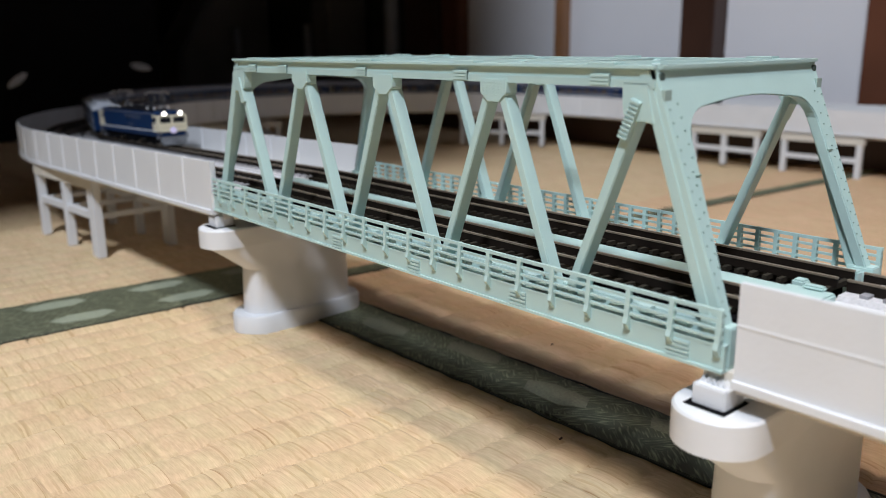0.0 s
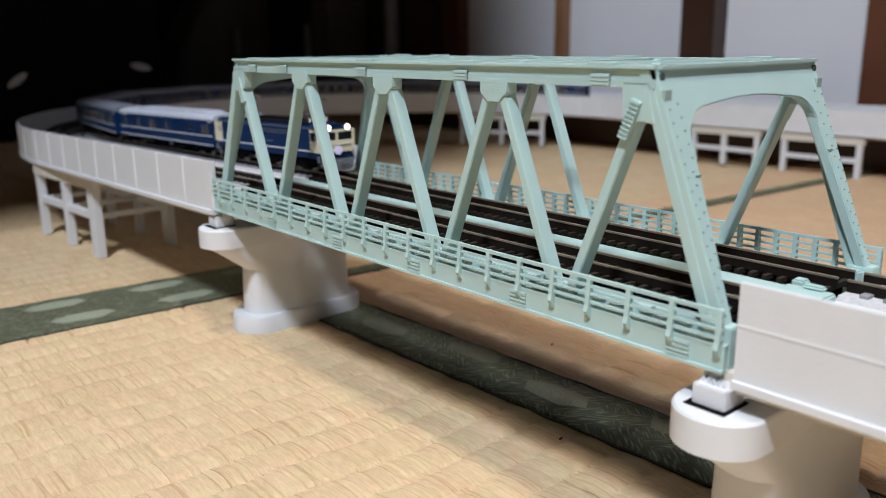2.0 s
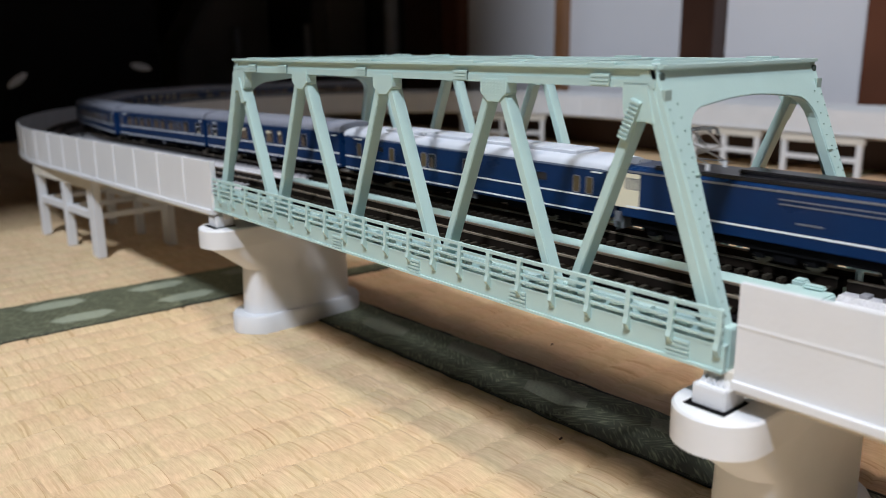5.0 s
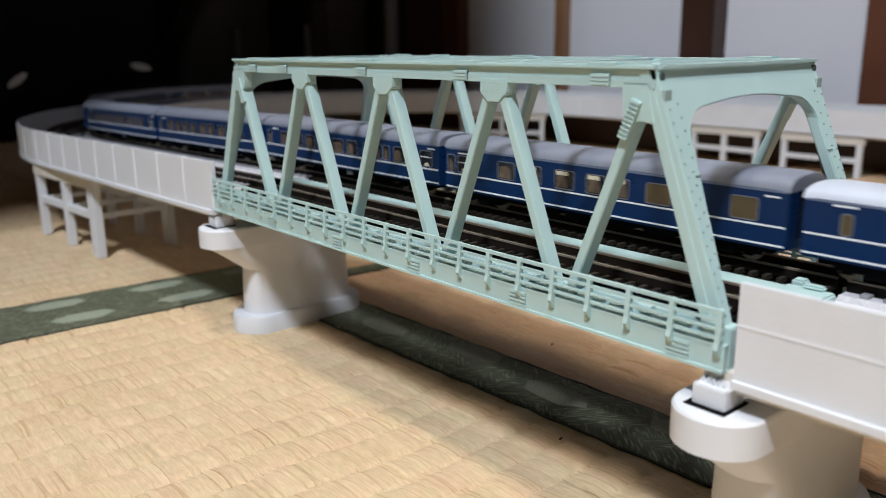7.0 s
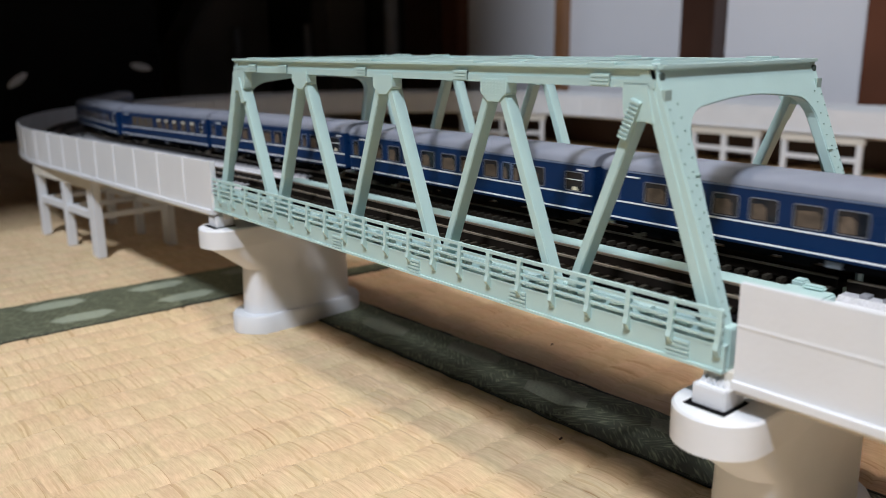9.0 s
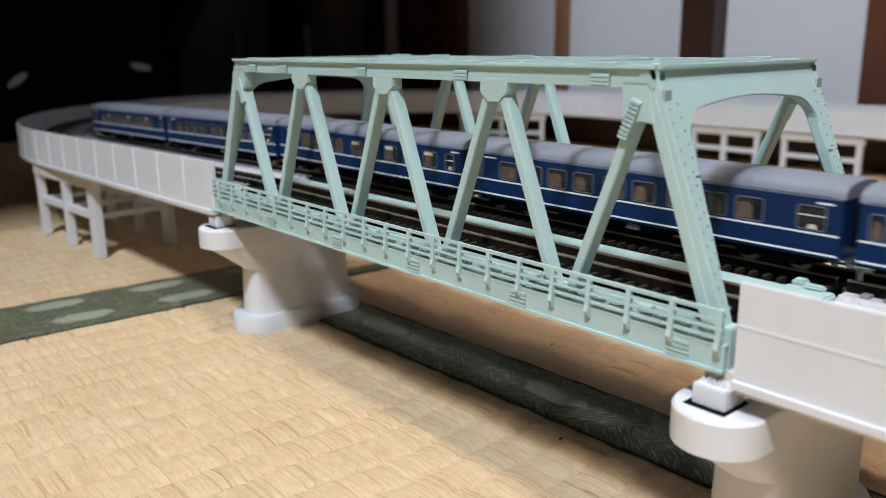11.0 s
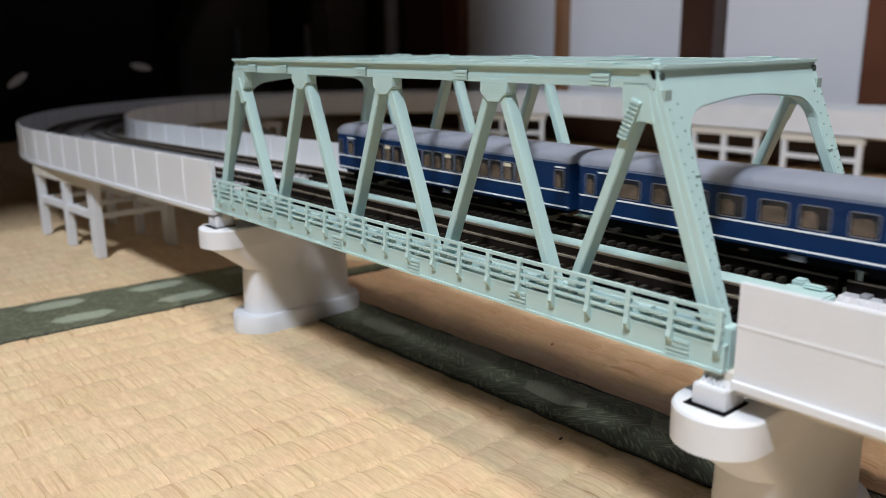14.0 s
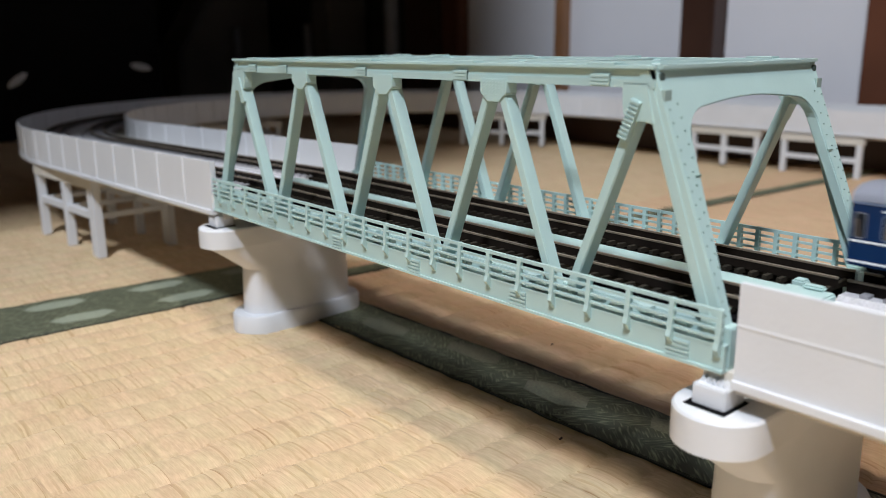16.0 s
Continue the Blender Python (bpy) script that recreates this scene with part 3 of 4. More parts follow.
def portal(xe, xt, d):
    """The arched end frame in the plane of the end posts."""
    def at(y, z):
        k = (z - ZB) / (0.1222 - ZB)
        return (xe + (xt - xe) * k + d * 0.0006, y, z)
    outer = [at(-0.0368, 0.0640), at(-0.0368, 0.1222), at(0.0368, 0.1222), at(0.0368, 0.0640), at(0.0340, 0.0640)]
    inner = []
    inner.append(at(0.0300, 0.1060))
    for k in range(1, 9):
        a = math.pi / 2 * k / 8
        inner.append(at(0.0300 - 0.0090 * (1 - math.cos(a)), 0.1060 + 0.0075 * math.sin(a)))
    for k in range(1, 8):
        u = k / 8
        inner.append(at(0.0210 - 0.0420 * u, 0.1135 + 0.0014 * math.sin(math.pi * u)))
    for k in range(8):
        a = math.pi / 2 * (1 - k / 8)
        inner.append(at(-0.0300 + 0.0090 * (1 - math.cos(a)), 0.1060 + 0.0075 * math.sin(a)))
    inner.append(at(-0.0300, 0.1060))
    inner.append(at(-0.0340, 0.0640))
    bm = bmesh.new()
    prism(bm, outer + inner, (-d * 0.0016, 0, 0), (d * 0.0016, 0, 0))
    p = part("portal_frame", bm, MINT, bridge, bevel=0.0003)
    bm = bmesh.new()
    box(bm, min(xt, xt + d * 0.0036), max(xt, xt + d * 0.0036), -0.0360, 0.0360, 0.1222, 0.1230)
    part("portal_flange", bm, MINT, p)
    for sd in (-1, 1):
        bm = bmesh.new()
        c = Vector(at(sd * 0.0318, 0.0990)) + Vector((d * 0.0016, 0, 0))
        box(bm, c.x - 0.0003, c.x + 0.0003, c.y - 0.0010, c.y + 0.0010, c.z - 0.0002, c.z + 0.0002)
        part("slot_mark", bm, RIVET, p)
        # solid disc; the hole's shade is its dark colour
        bm = bmesh.new()
        c = Vector(at(sd * 0.0354, 0.1204)) + Vector((d * 0.0016, 0, 0))
        cyl(bm, c - Vector((d * 0.001, 0, 0)), c + Vector((d * 0.0003, 0, 0)), 0.0010, 12)
        part("peg_hole_disc", bm, MINT_HOLE, p)
        bm = bmesh.new()
        c = Vector(at(sd * 0.0354, 0.1165)) + Vector((d * 0.0016, 0, 0))
        box(bm, c.x - 0.0005, c.x + 0.0005, c.y - 0.0013, c.y + 0.0013, c.z - 0.0012, c.z + 0.0012)
        part("square_patch", bm, MINT_GREY, p)
        bm = bmesh.new()
        for k in range(16):
            z = 0.0700 + k * 0.0029
            for yy, zz in ((0.0345, 0.0), (0.0322 + (0.0 if z < 0.1 else -0.0012), 0.001)):
                c = Vector(at(sd * (yy + 0.0012), z + zz)) + Vector((d * 0.0015, 0, 0))
                cyl(bm, c, c + Vector((d * 0.0004, 0, 0)), 0.0002, 6)
        tagged(part("rivet", bm, RIVET, p), kind="stuff")


portal(-0.0039, -0.0260, 1)
portal(-0.2441, -0.2220, -1)
# top bracing
for i in range(5):
    x = -(i + 0.5) * PN
    bm = bmesh.new()
    box(bm, x - 0.0012, x + 0.0012, -YT, YT, 0.1203, 0.1228)
    part("top_strut", bm, MINT, bridge)
    if i < 4:
        for s in (-1, 1):
            bm = bmesh.new()
            beam(bm, (x, s * YT, 0.1222 + s * 0.0003), (x - PN, -s * YT, 0.1222 + s * 0.0003), 0.0010, 0.0022, (PN, 0, 0))
            part("top_brace", bm, MINT, bridge)
# floor system
for y0, y1 in ((-0.0303, -0.0258), (-0.0082, -0.0051), (0.0031, 0.0082), (0.0258, 0.0303)):
    bm = bmesh.new()
    box(bm, -0.2478, -0.0002, y0, y1, 0.0602, 0.0612)
    part("floor_plate", bm, BLACK, bridge)
for k in range(11):
    bm = bmesh.new()
    x = -0.0010 - k * 0.0246
    box(bm, x - 0.0010, x + 0.0010, -0.0340, 0.0340, 0.0588, 0.0600)
    part("cross_beam", bm, BLACK, bridge)
bm = bmesh.new()
box(bm, -0.2478, -0.0002, -0.0050, 0.0030, 0.0605, 0.0678)
part("centre_walkway", bm, MINT, bridge, bevel=0.0002)
for s in (-1, 1):
    bm = bmesh.new()
    a, b = sorted((s * 0.0305, s * 0.0340))
    box(bm, -0.2478, -0.0002, a, b, 0.0600, 0.0668)
    part("edge_stringer", bm, MINT, bridge, bevel=0.0002)

for x0, x1, y0, y1, z0, z1 in ((-0.009, 0.0035, -0.0050, 0.0034, 0.0600, 0.0683), (-0.0045, 0.0010, 0.0012, 0.0040, 0.0682, 0.0694), (-0.0085, -0.0050, 0.0040, 0.0075, 0.0600, 0.0694), (-0.0035, 0.0000, 0.0225, 0.0260, 0.0600, 0.0692)):
    bm = bmesh.new()
    box(bm, x0, x1, y0, y1, z0, z1)
    part("joint_block", bm, MINT, bridge, bevel=0.0005)

# ---- tracks on the bridge ----
bm = bmesh.new()
box(bm, -0.00065, 0.00065, -0.0082, 0.0082, 0.0, 0.0014)
SLEEP_ME = mesh_of("sleeper", bm, SLEEPER)
for yc in (-0.0165, 0.0165):
    tr = thing("railway_track", "dark model railway track with metal rails on brown sleepers", "model track", "tracks on the bridge", at=pose(0, yc, 0))
    for k in range(62):
        again("sleeper", SLEEP_ME, tr, pose(-0.002 - k * 0.004, 0, 0.0660))
    for s in (-1, 1):
        bm = bmesh.new()
        y = s * 0.0048
        prism(bm, [(0, y + o, z) for o, z in ((-0.0003, 0.0672), (0.0003, 0.0672), (0.0003, 0.0695), (-0.0003, 0.0695))], (-0.2478, 0, 0), (-0.0002, 0, 0))
        rail = part("rail", bm, WEB, tr)
        bm = bmesh.new()
        box(bm, -0.2478, -0.0002, y - 0.00042, y + 0.00042, 0.0695, 0.0700)
        part("rail_head", bm, RAIL, rail, "tan metal running surface")
        bm = bmesh.new()
        a, b = sorted((s * 0.0054, s * 0.0080))
        box(bm, -0.2478, -0.0002, a, b, 0.0648, 0.0656)
        part("bearer", bm, BLACK, tr)
        bm = bmesh.new()
        y = s * 0.0085
        box(bm, -0.2478, -0.0002, y - 0.0007, y + 0.0007, 0.0612, 0.0660)
        part("stringer", bm, BLACK, tr)


# ---- viaduct sections ----
bm = bmesh.new()
box(bm, -0.0009, 0.0009, -0.0012, 0.0012, 0.0582, 0.0797)
RIB_ME = mesh_of("wall_rib", bm, WHITE)
def viaduct(s0, s1, ribs, label, end_panel=False, group="viaduct sections"):
    th = thing("viaduct_section", label, "model viaduct", group)
    curved = s1 > -BEND_X
    st = 0.012 if curved else 0.05
    bm = bmesh.new()
    ribbon(bm, s0, s1, rect(-0.0380, 0.0380, 0.0540, 0.0630), st)
    part("deck", bm, CREAM, th)
    for sd in (-1, 1):
        bm = bmesh.new()
        a, b = sorted((sd * 0.0388, sd * 0.0402))
        ribbon(bm, s0, s1, rect(a, b, 0.0580, 0.0795), st)
        w = part("side_wall", bm, WHITE, th, smooth=False)
        bm = bmesh.new()
        a, b = sorted((sd * 0.0370, sd * 0.0412))
        ribbon(bm, s0, s1, rect(a, b, 0.0562, 0.0580), st)
        part("ledge", bm, WHITE, th)
        if ribs:
            n = round((s1 - s0) / ribs)
            for k in range(n + 1):
                s = min(max(s0 + (s1 - s0) * k / n, s0 + 0.0010), s1 - 0.0010)
                c, hd = line(s, sd * 0.0395)
                again("wall_rib", RIB_ME, w, Matrix.Translation(c) @ pose(0, 0, 0, 0, 0, math.degrees(hd)))
        else:
            bm = bmesh.new()
            ribbon(bm, s0, s1, [(sd * 0.0402, 0.0697), (sd * 0.04032, 0.0701), (sd * 0.04032, 0.0703), (sd * 0.0402, 0.0707)], st)
            part("wall_ridge", bm, WHITE, w)
    for tc in (-0.0165, 0.0165):
        bm = bmesh.new()
        ribbon(bm, s0, s1, [(tc - 0.0125, 0.0630), (tc + 0.0125, 0.0630), (tc + 0.0095, 0.0668), (tc - 0.0095, 0.0668)], st)
        bed = part("track_bed", bm, BALLAST, th)
        for s in (-1, 1):
            bm = bmesh.new()
            o = tc + s * 0.0048
            ribbon(bm, s0, s1, rect(o - 0.0003, o + 0.0003, 0.0668, 0.0695), st)
            web = part("rail", bm, WEB, bed)
            bm = bmesh.new()
            ribbon(bm, s0, s1, rect(o - 0.00042, o + 0.00042, 0.0695, 0.0700), st)
            part("rail_head", bm, RAIL, web, "tan metal running surface")
        bm = bmesh.new()
        n = int((s1 - s0) / 0.0055)
        for k in range(n):
            c, hd = line(s0 + (k + 0.5) * 0.0055, tc)
            t = Vector((math.cos(hd), math.sin(hd), 0))
            nn = Vector((-t.y, t.x, 0))
            pts = [c + t * i * 0.0011 + nn * j * 0.0082 for i, j in ((-1, -1), (1, -1), (1, 1), (-1, 1))]
            loft(bm, [[q + Vector((0, 0, z)) for q in pts] for z in (0.0664, 0.0676)])
        tagged(part("track_pad", bm, SLABPAD, bed), kind="stuff")
    bm = bmesh.new()
    ribbon(bm, s0, s1, rect(-0.0035, 0.0035, 0.0630, 0.0664), st)
    part("centre_strip", bm, WHITE, th)
    return th


RIGHT = "white plastic double-track viaduct section with a plain parapet"
LEFT = "white plastic double-track viaduct section with ribbed parapets"
viaduct(-1.60, -0.0022, 0, RIGHT)
viaduct(0.2465, 0.5200, 0.0310, LEFT)
for k in range(4):
    a0 = 0.52 + k * math.pi * R / 4
    viaduct(a0 + 0.0004, a0 + math.pi * R / 4, 0.0310, "white plastic curved viaduct section with ribbed parapets")
B0 = 0.52 + math.pi * R
viaduct(B0 + 0.0004, B0 + 0.49, 0.0, "white plastic double-track viaduct section at the back of the loop")
viaduct(B0 + 0.4904, B0 + 1.6, 0.0, "white plastic double-track viaduct section at the back of the loop")


# ---- piers ----
def pier(x, y, label):
    th = thing("bridge_pier", label, "model pier", "bridge piers", at=pose(x, y, 0))
    bm = bmesh.new()
    loft(bm, [[(a, b, z) for a, b in stadium(hx, hy)] for z, hx, hy in ((-0.0005, 0.0125, 0.0330), (0.0068, 0.0125, 0.0330), (0.0080, 0.0118, 0.0323))])
    part("base", bm, WHITE, th, smooth=True)
    bm = bmesh.new()
    loft(bm, [[(a, b, z) for a, b in stadium(hx, hy)] for z, hx, hy in ((0.0078, 0.0100, 0.0275), (0.0290, 0.0097, 0.0268), (0.0421, 0.0104, 0.0445))])
    part("column", bm, WHITE, th, smooth=True)
    bm = bmesh.new()
    loft(bm, [[(a, b, z) for a, b in stadium(hx, hy)] for z, hx, hy in ((0.0418, 0.0108, 0.0465), (0.0497, 0.0108, 0.0465), (0.0503, 0.0103, 0.0460))])
    part("cap", bm, WHITE, th, smooth=True)
    for s in (-1, 1):
        ys = s * 0.0355
        bm = bmesh.new()
        box(bm, -0.0050, 0.0031, ys - 0.0046, ys + 0.0035, 0.0500, 0.0552)
        bl = part("bearing_block", bm, WHITE, th, bevel=0.0003)
        bm = bmesh.new()
        for k in range(5):
            x = -0.0042 + k * 0.0013
            prism(bm, [(x, ys - 0.0030, 0.0550), (x + 0.0013, ys - 0.0030, 0.0550), (x + 0.0006, ys - 0.0030, 0.0566)], (0, 0, 0), (0, 0.003, 0))
        part("tooth_row", bm, WHITE, bl)
        bm = bmesh.new()
        box(bm, -0.0046, 0.0046, ys - 0.0010, ys + 0.0030, 0.0540, 0.0584)
        part("bearing", bm, CREAM, th)
        # flat black plate painted in for the dark of the recess round the block
        bm = bmesh.new()
        box(bm, -0.0060, 0.0040, ys - 0.0062, ys + 0.0040, 0.0500, 0.0506)
        part("slot_shade_plate", bm, BLACK, th)
    return th


pier(-0.0015, -0.0016, "white plastic round-ended model pier with a wide cap")
pier(-0.2485, 0.0, "white plastic round-ended model pier standing on tatami")


# ---- trestle frames under the viaduct ----
def trestle(m, xs, wide, top, label, depth=0.047, bar=0.0235):
    th = thing("viaduct_trestle", label, "model trestle", "viaduct trestles", at=m)
    for j, y in enumerate((0.0, depth) if depth else (0.0,)):
        for k, x in enumerate(xs):
            w = wide if k == 0 else 0.0050
            bm = bmesh.new()
            loft(bm, [[(x - w / 2, y - 0.0026, z), (x + w / 2, y - 0.0026, z), (x + w / 2, y + 0.0026, z), (x - w / 2, y + 0.0026, z)] for z in (-0.0005, top)])
            part("leg", bm, WHITE, th, bevel=0.0003)
        bm = bmesh.new()
        box(bm, min(xs), max(xs), y - 0.0018, y + 0.0018, bar, bar + 0.0043)
        part("cross_bar", bm, WHITE, th)
        bm = bmesh.new()
        lo, hi = min(xs), max(xs)
        box(bm, lo - 0.004, hi + 0.004, y - 0.0028, y + 0.0028, top - 0.006, top)
        part("head_beam", bm, CREAM, th)
    for x in xs if depth else ():
        bm = bmesh.new()
        box(bm, x - 0.0016, x + 0.0016, 0.0, depth, 0.0235, 0.0270)
        part("tie_bar", bm, WHITE, th)
        bm = bmesh.new()
        box(bm, x - 0.0022, x + 0.0022, 0.0, depth, top - 0.0055, top)
        part("tie_beam", bm, CREAM, th)
    return th


TL = "white plastic trestle frame with cross bars on the tatami"
trestle(pose(-0.4355, -0.0320, 0, 0, 0, 3.5), (0.0, -0.0455, -0.0930), 0.0095, 0.0488, TL)
trestle(pose(0.30, -0.0235, 0), (0.0, 0.043, 0.0875), 0.0050, 0.0540, TL)
trestle(pose(0.90, -0.0235, 0), (0.0, 0.043, 0.0875), 0.0050, 0.0540, TL)
zb = 0.054 + line(B0 + 0.1)[0].z
trestle(pose(-0.4165, 0.598, 0), (0.0, 0.0362, 0.0735), 0.0050, zb, TL, 0.0, 0.0140)
trestle(pose(-0.3138, 0.598, 0), (0.0, 0.0730), 0.0050, zb, TL, 0.0, 0.0140)
trestle(pose(-0.710, 0.522, 0, 0, 0, 33), (0.0, 0.052, 0.104), 0.0050, zb + 0.001, TL, 0.0, 0.0140)
trestle(pose(-0.150, 0.598, 0), (0.0, 0.0430, 0.0850), 0.0050, zb, TL, 0.0, 0.0140)
trestle(pose(0.40, 0.598, 0), (0.0, 0.0430, 0.0850), 0.0050, zb, TL)
trestle(pose(-0.780, 0.20, 0, 0, 0, 80), (0.0, 0.043, 0.0850), 0.0050, 0.0415, TL, 0.04)


# ---- train ----
RAILZ, LANE = 0.0700, 0.0165
PILOT = material("dark_grey_plough_paint", (0.17, 0.18, 0.20), 0.45, var=0.1)
WIRE = material("plated_wire", (0.42, 0.43, 0.46), 0.28, metal=0.9)
PALEBLUE = material("pale_blue_frame", (0.13, 0.17, 0.26), 0.4)


def bogie(parent, x, y=0.0):
    bg = new("bogie")
    bg.parent = parent
    bg.matrix_basis = pose(x, 0, 0)
    for s in (-1, 1):
        bm = bmesh.new()
        box(bm, -0.0105, 0.0105, s * 0.0064 - 0.0007, s * 0.0064 + 0.0007, 0.0024, 0.0042)
        box(bm, -0.0030, 0.0030, s * 0.0066 - 0.0010, s * 0.0066 + 0.0010, 0.0016, 0.0052)
        for a in (-0.0072, 0.0072):
            box(bm, a - 0.0014, a + 0.0014, s * 0.0067 - 0.0008, s * 0.0067 + 0.0008, 0.0018, 0.0040)
        part("side_frame", bm, BLACK, bg)
    for a in (-0.0072, 0.0072):
        bm = bmesh.new()
        for s in (-1, 1):
            cyl(bm, (a, s * 0.0040, 0.0029), (a, s * 0.0056, 0.0029), 0.0029, 14)
        cyl(bm, (a, -0.0055, 0.0029), (a, 0.0055, 0.0029), 0.0006, 8)
        part("wheelset", bm, RAIL, bg)
    return bg


def rounded(x0, x1, z0, z1, r):
    out = []
    for cx, cz, a0 in ((x1 - r, z1 - r, 0.0), (x0 + r, z1 - r, 0.5), (x0 + r, z0 + r, 1.0), (x1 - r, z0 + r, 1.5)):
        out += [(cx + r * math.cos(math.pi * (a0 + k / 6)), cz + r * math.sin(math.pi * (a0 + k / 6))) for k in range(4)]
    return out


def ring(bm, x0, x1, z0, z1, r, t, ya, yb):
    """A thin rounded frame round an opening, from depth ya to depth yb."""
    loops = []
    for grow, y in ((t, ya), (t, yb), (0.0, yb), (0.0, ya)):
        loops.append([bm.verts.new((x, y, z)) for x, z in rounded(x0 - grow, x1 + grow, z0 - grow, z1 + grow, r + grow)])
    n = len(loops[0])
    for a, b in zip(loops, loops[1:] + loops[:1]):
        for i in range(n):
            bm.faces.new((a[i], a[(i + 1) % n], b[(i + 1) % n], b[i]))


def coach(length, roof_mat, windows, label, low=False):
    """A passenger coach; x runs from its front (0) backwards to -length, z from the rail head."""
    th = thing("passenger_coach", label, "model coach", "coaches of the train")
    L, hw = length, 0.0096
    eave, crown = (0.0203, 0.0236) if low else (0.0210, 0.0250)
    bm = bmesh.new()
    box(bm, -L, 0, -hw, hw, 0.0050, eave)
    body = part("body", bm, BLUE, th, bevel=0.0004)
    bm = bmesh.new()
    sec = []
    for k in range(13):
        a = math.pi * k / 12
        sec.append(((hw + 0.0001) * math.copysign(abs(math.cos(a)) ** 0.8, math.cos(a)), eave - 0.0002 + (crown - eave) * math.sin(a) ** 0.75))
    loft(bm, [[(x, y, z - dz) for y, z in sec] for x, dz in ((-L - 0.0001, 0.0004), (-L + 0.003, 0.0), (-0.003, 0.0), (0.0001, 0.0004))])
    roof = part("roof", bm, roof_mat, th, smooth=True)
    if low:
        for p0, p1 in ((0.016, 0.040), (0.042, 0.066), (0.068, 0.092), (0.094, 0.118)):
            bm = bmesh.new()
            loft(bm, [[(-p1 + g, -0.0058 + g, z), (-p0 - g, -0.0058 + g, z), (-p0 - g, 0.0058 - g, z), (-p1 + g, 0.0058 - g, z)] for z, g in ((crown - 0.0012, 0.0), (crown + 0.0004, 0.0), (crown + 0.0008, 0.0006))])
            part("roof_hatch", bm, roof_mat, roof, "raised pale roof panel")
    for s in (-1, 1):
        for z in (0.0062, 0.0112, eave - 0.0006):
            bm = bmesh.new()
            a, b = sorted((s * (hw - 0.0002), s * (hw + 0.00012)))
            box(bm, -L + 0.0006, -0.0006, a, b, z - 0.00026, z + 0.00026)
            part("stripe", bm, WLINE if z < 0.015 else PALEBLUE, body, "thin white stripe" if z < 0.015 else "thin pale blue eave line")
        for x0, x1, z0, z1, kind in windows:
            bm = bmesh.new()
            ring(bm, -x1, -x0, z0, z1, 0.0006, 0.00032, s * (hw - 0.0006), s * (hw + 0.00012))
            w = part("window_frame", bm, BLUE if kind == 0 else PALEBLUE if kind > 4 else SILVER, body)
            bm = bmesh.new()
            prism(bm, [(x, 0, z) for x, z in rounded(-x1, -x0, z0, z1, 0.0006)], (0, s * (hw - 0.0005), 0), (0, s * (hw + 0.00002), 0))
            part("pane", bm, OCHRE if kind == 3 else GLASS, w)
            a, b = sorted((s * (hw - 0.0002), s * (hw + 0.00006)))
            wide = x1 - x0
            if kind in (1, 2, 5):
                lean = 0.15 * wide * (round(x0 * 1e4) % 3)
                bm = bmesh.new()
                prism(bm, [(-x1 + 0.0005, 0, z0 + 0.0002), (-x0 - 0.0005 - lean, 0, z0 + 0.0002), (-x0 - 0.0008 - lean, 0, z0 + (z1 - z0) * 0.62), (-x0 - 0.0020 - lean, 0, z0 + (z1 - z0) * 0.80), (-x1 + 0.0008, 0, z0 + (z1 - z0) * 0.74)], (0, a, 0), (0, b, 0))
                part("seat_back", bm, SEAT, w, "tan seat back seen in the window")
            if kind == 2:
                bm = bmesh.new()
                box(bm, -x1 + 0.0004, -x0 - 0.3 * wide, a, b, z1 - 0.0015, z1 - 0.0002)
                part("blind", bm, CREAMP, w, "cream roller blind")
            elif kind == 4:
                bm = bmesh.new()
                box(bm, -x1 + 0.0001, -x0 - 0.0001, a, b, z0 + 0.0033, z0 + 0.0036)
                part("sash_bar", bm, WLINE, w, "thin white sash bar")
                bm = bmesh.new()
                prism(bm, [(-x0 - 0.25 * wide, 0, z0 + 0.0001), (-x0 - 0.65 * wide, 0, z0 + 0.0001), (-x0 - 0.55 * wide, 0, z0 + 0.0012), (-x0 - 0.35 * wide, 0, z0 + 0.0013)], (0, a, 0), (0, b, 0))
                part("wash_basin", bm, CREAMP, w, "pale wash basin behind the pane")
        bm = bmesh.new()
        a, b = sorted((s * (hw - 0.0002), s * (hw + 0.00014)))
        box(bm, -0.0066, -0.0024, a, b, 0.0187, 0.0192)
        box(bm, -L + 0.0075, -L + 0.0135, a, b, 0.0187, 0.0192)
        part("name_plate", bm, WLINE, body, "white number bar")
    for x in (-0.0006, -L + 0.0006):
        bm = bmesh.new()
        box(bm, x - 0.0022, x + 0.0022, -0.0040, 0.0040, 0.0080, 0.0205)
        part("gangway", bm, BLACK, body)
    bm = bmesh.new()
    box(bm, -L + 0.004, -0.004, -0.0080, 0.0080, 0.0036, 0.0052)
    for k, (x, w, d) in enumerate(((0.040, 0.010, 0.0030), (0.055, 0.012, 0.0026), (0.072, 0.008, 0.0032), (0.086, 0.013, 0.0028))):
        box(bm, -x - w / 2, -x + w / 2, -0.0078, 0.0078, 0.0046 - d + 0.0008, 0.0050)
    part("underframe", bm, BLACK, th)
    for s in (-1, 1):
        bm = bmesh.new()
        box(bm, -0.0640, -0.0600, s * 0.0080 - 0.0006, s * 0.0080 + 0.0006, 0.0030, 0.0046)
        part("tank", bm, SILVER, th, "pale equipment box")
    bm = bmesh.new()
    box(bm, -L - 0.0025, -L + 0.004, -0.0011, 0.0011, 0.0034, 0.0052)
    box(bm, -0.004, 0.0025, -0.0011, 0.0011, 0.0034, 0.0052)
    part("coupler", bm, SILVER, th)
    bogie(th, -0.0185)
    bogie(th, -L + 0.0185)
    return th


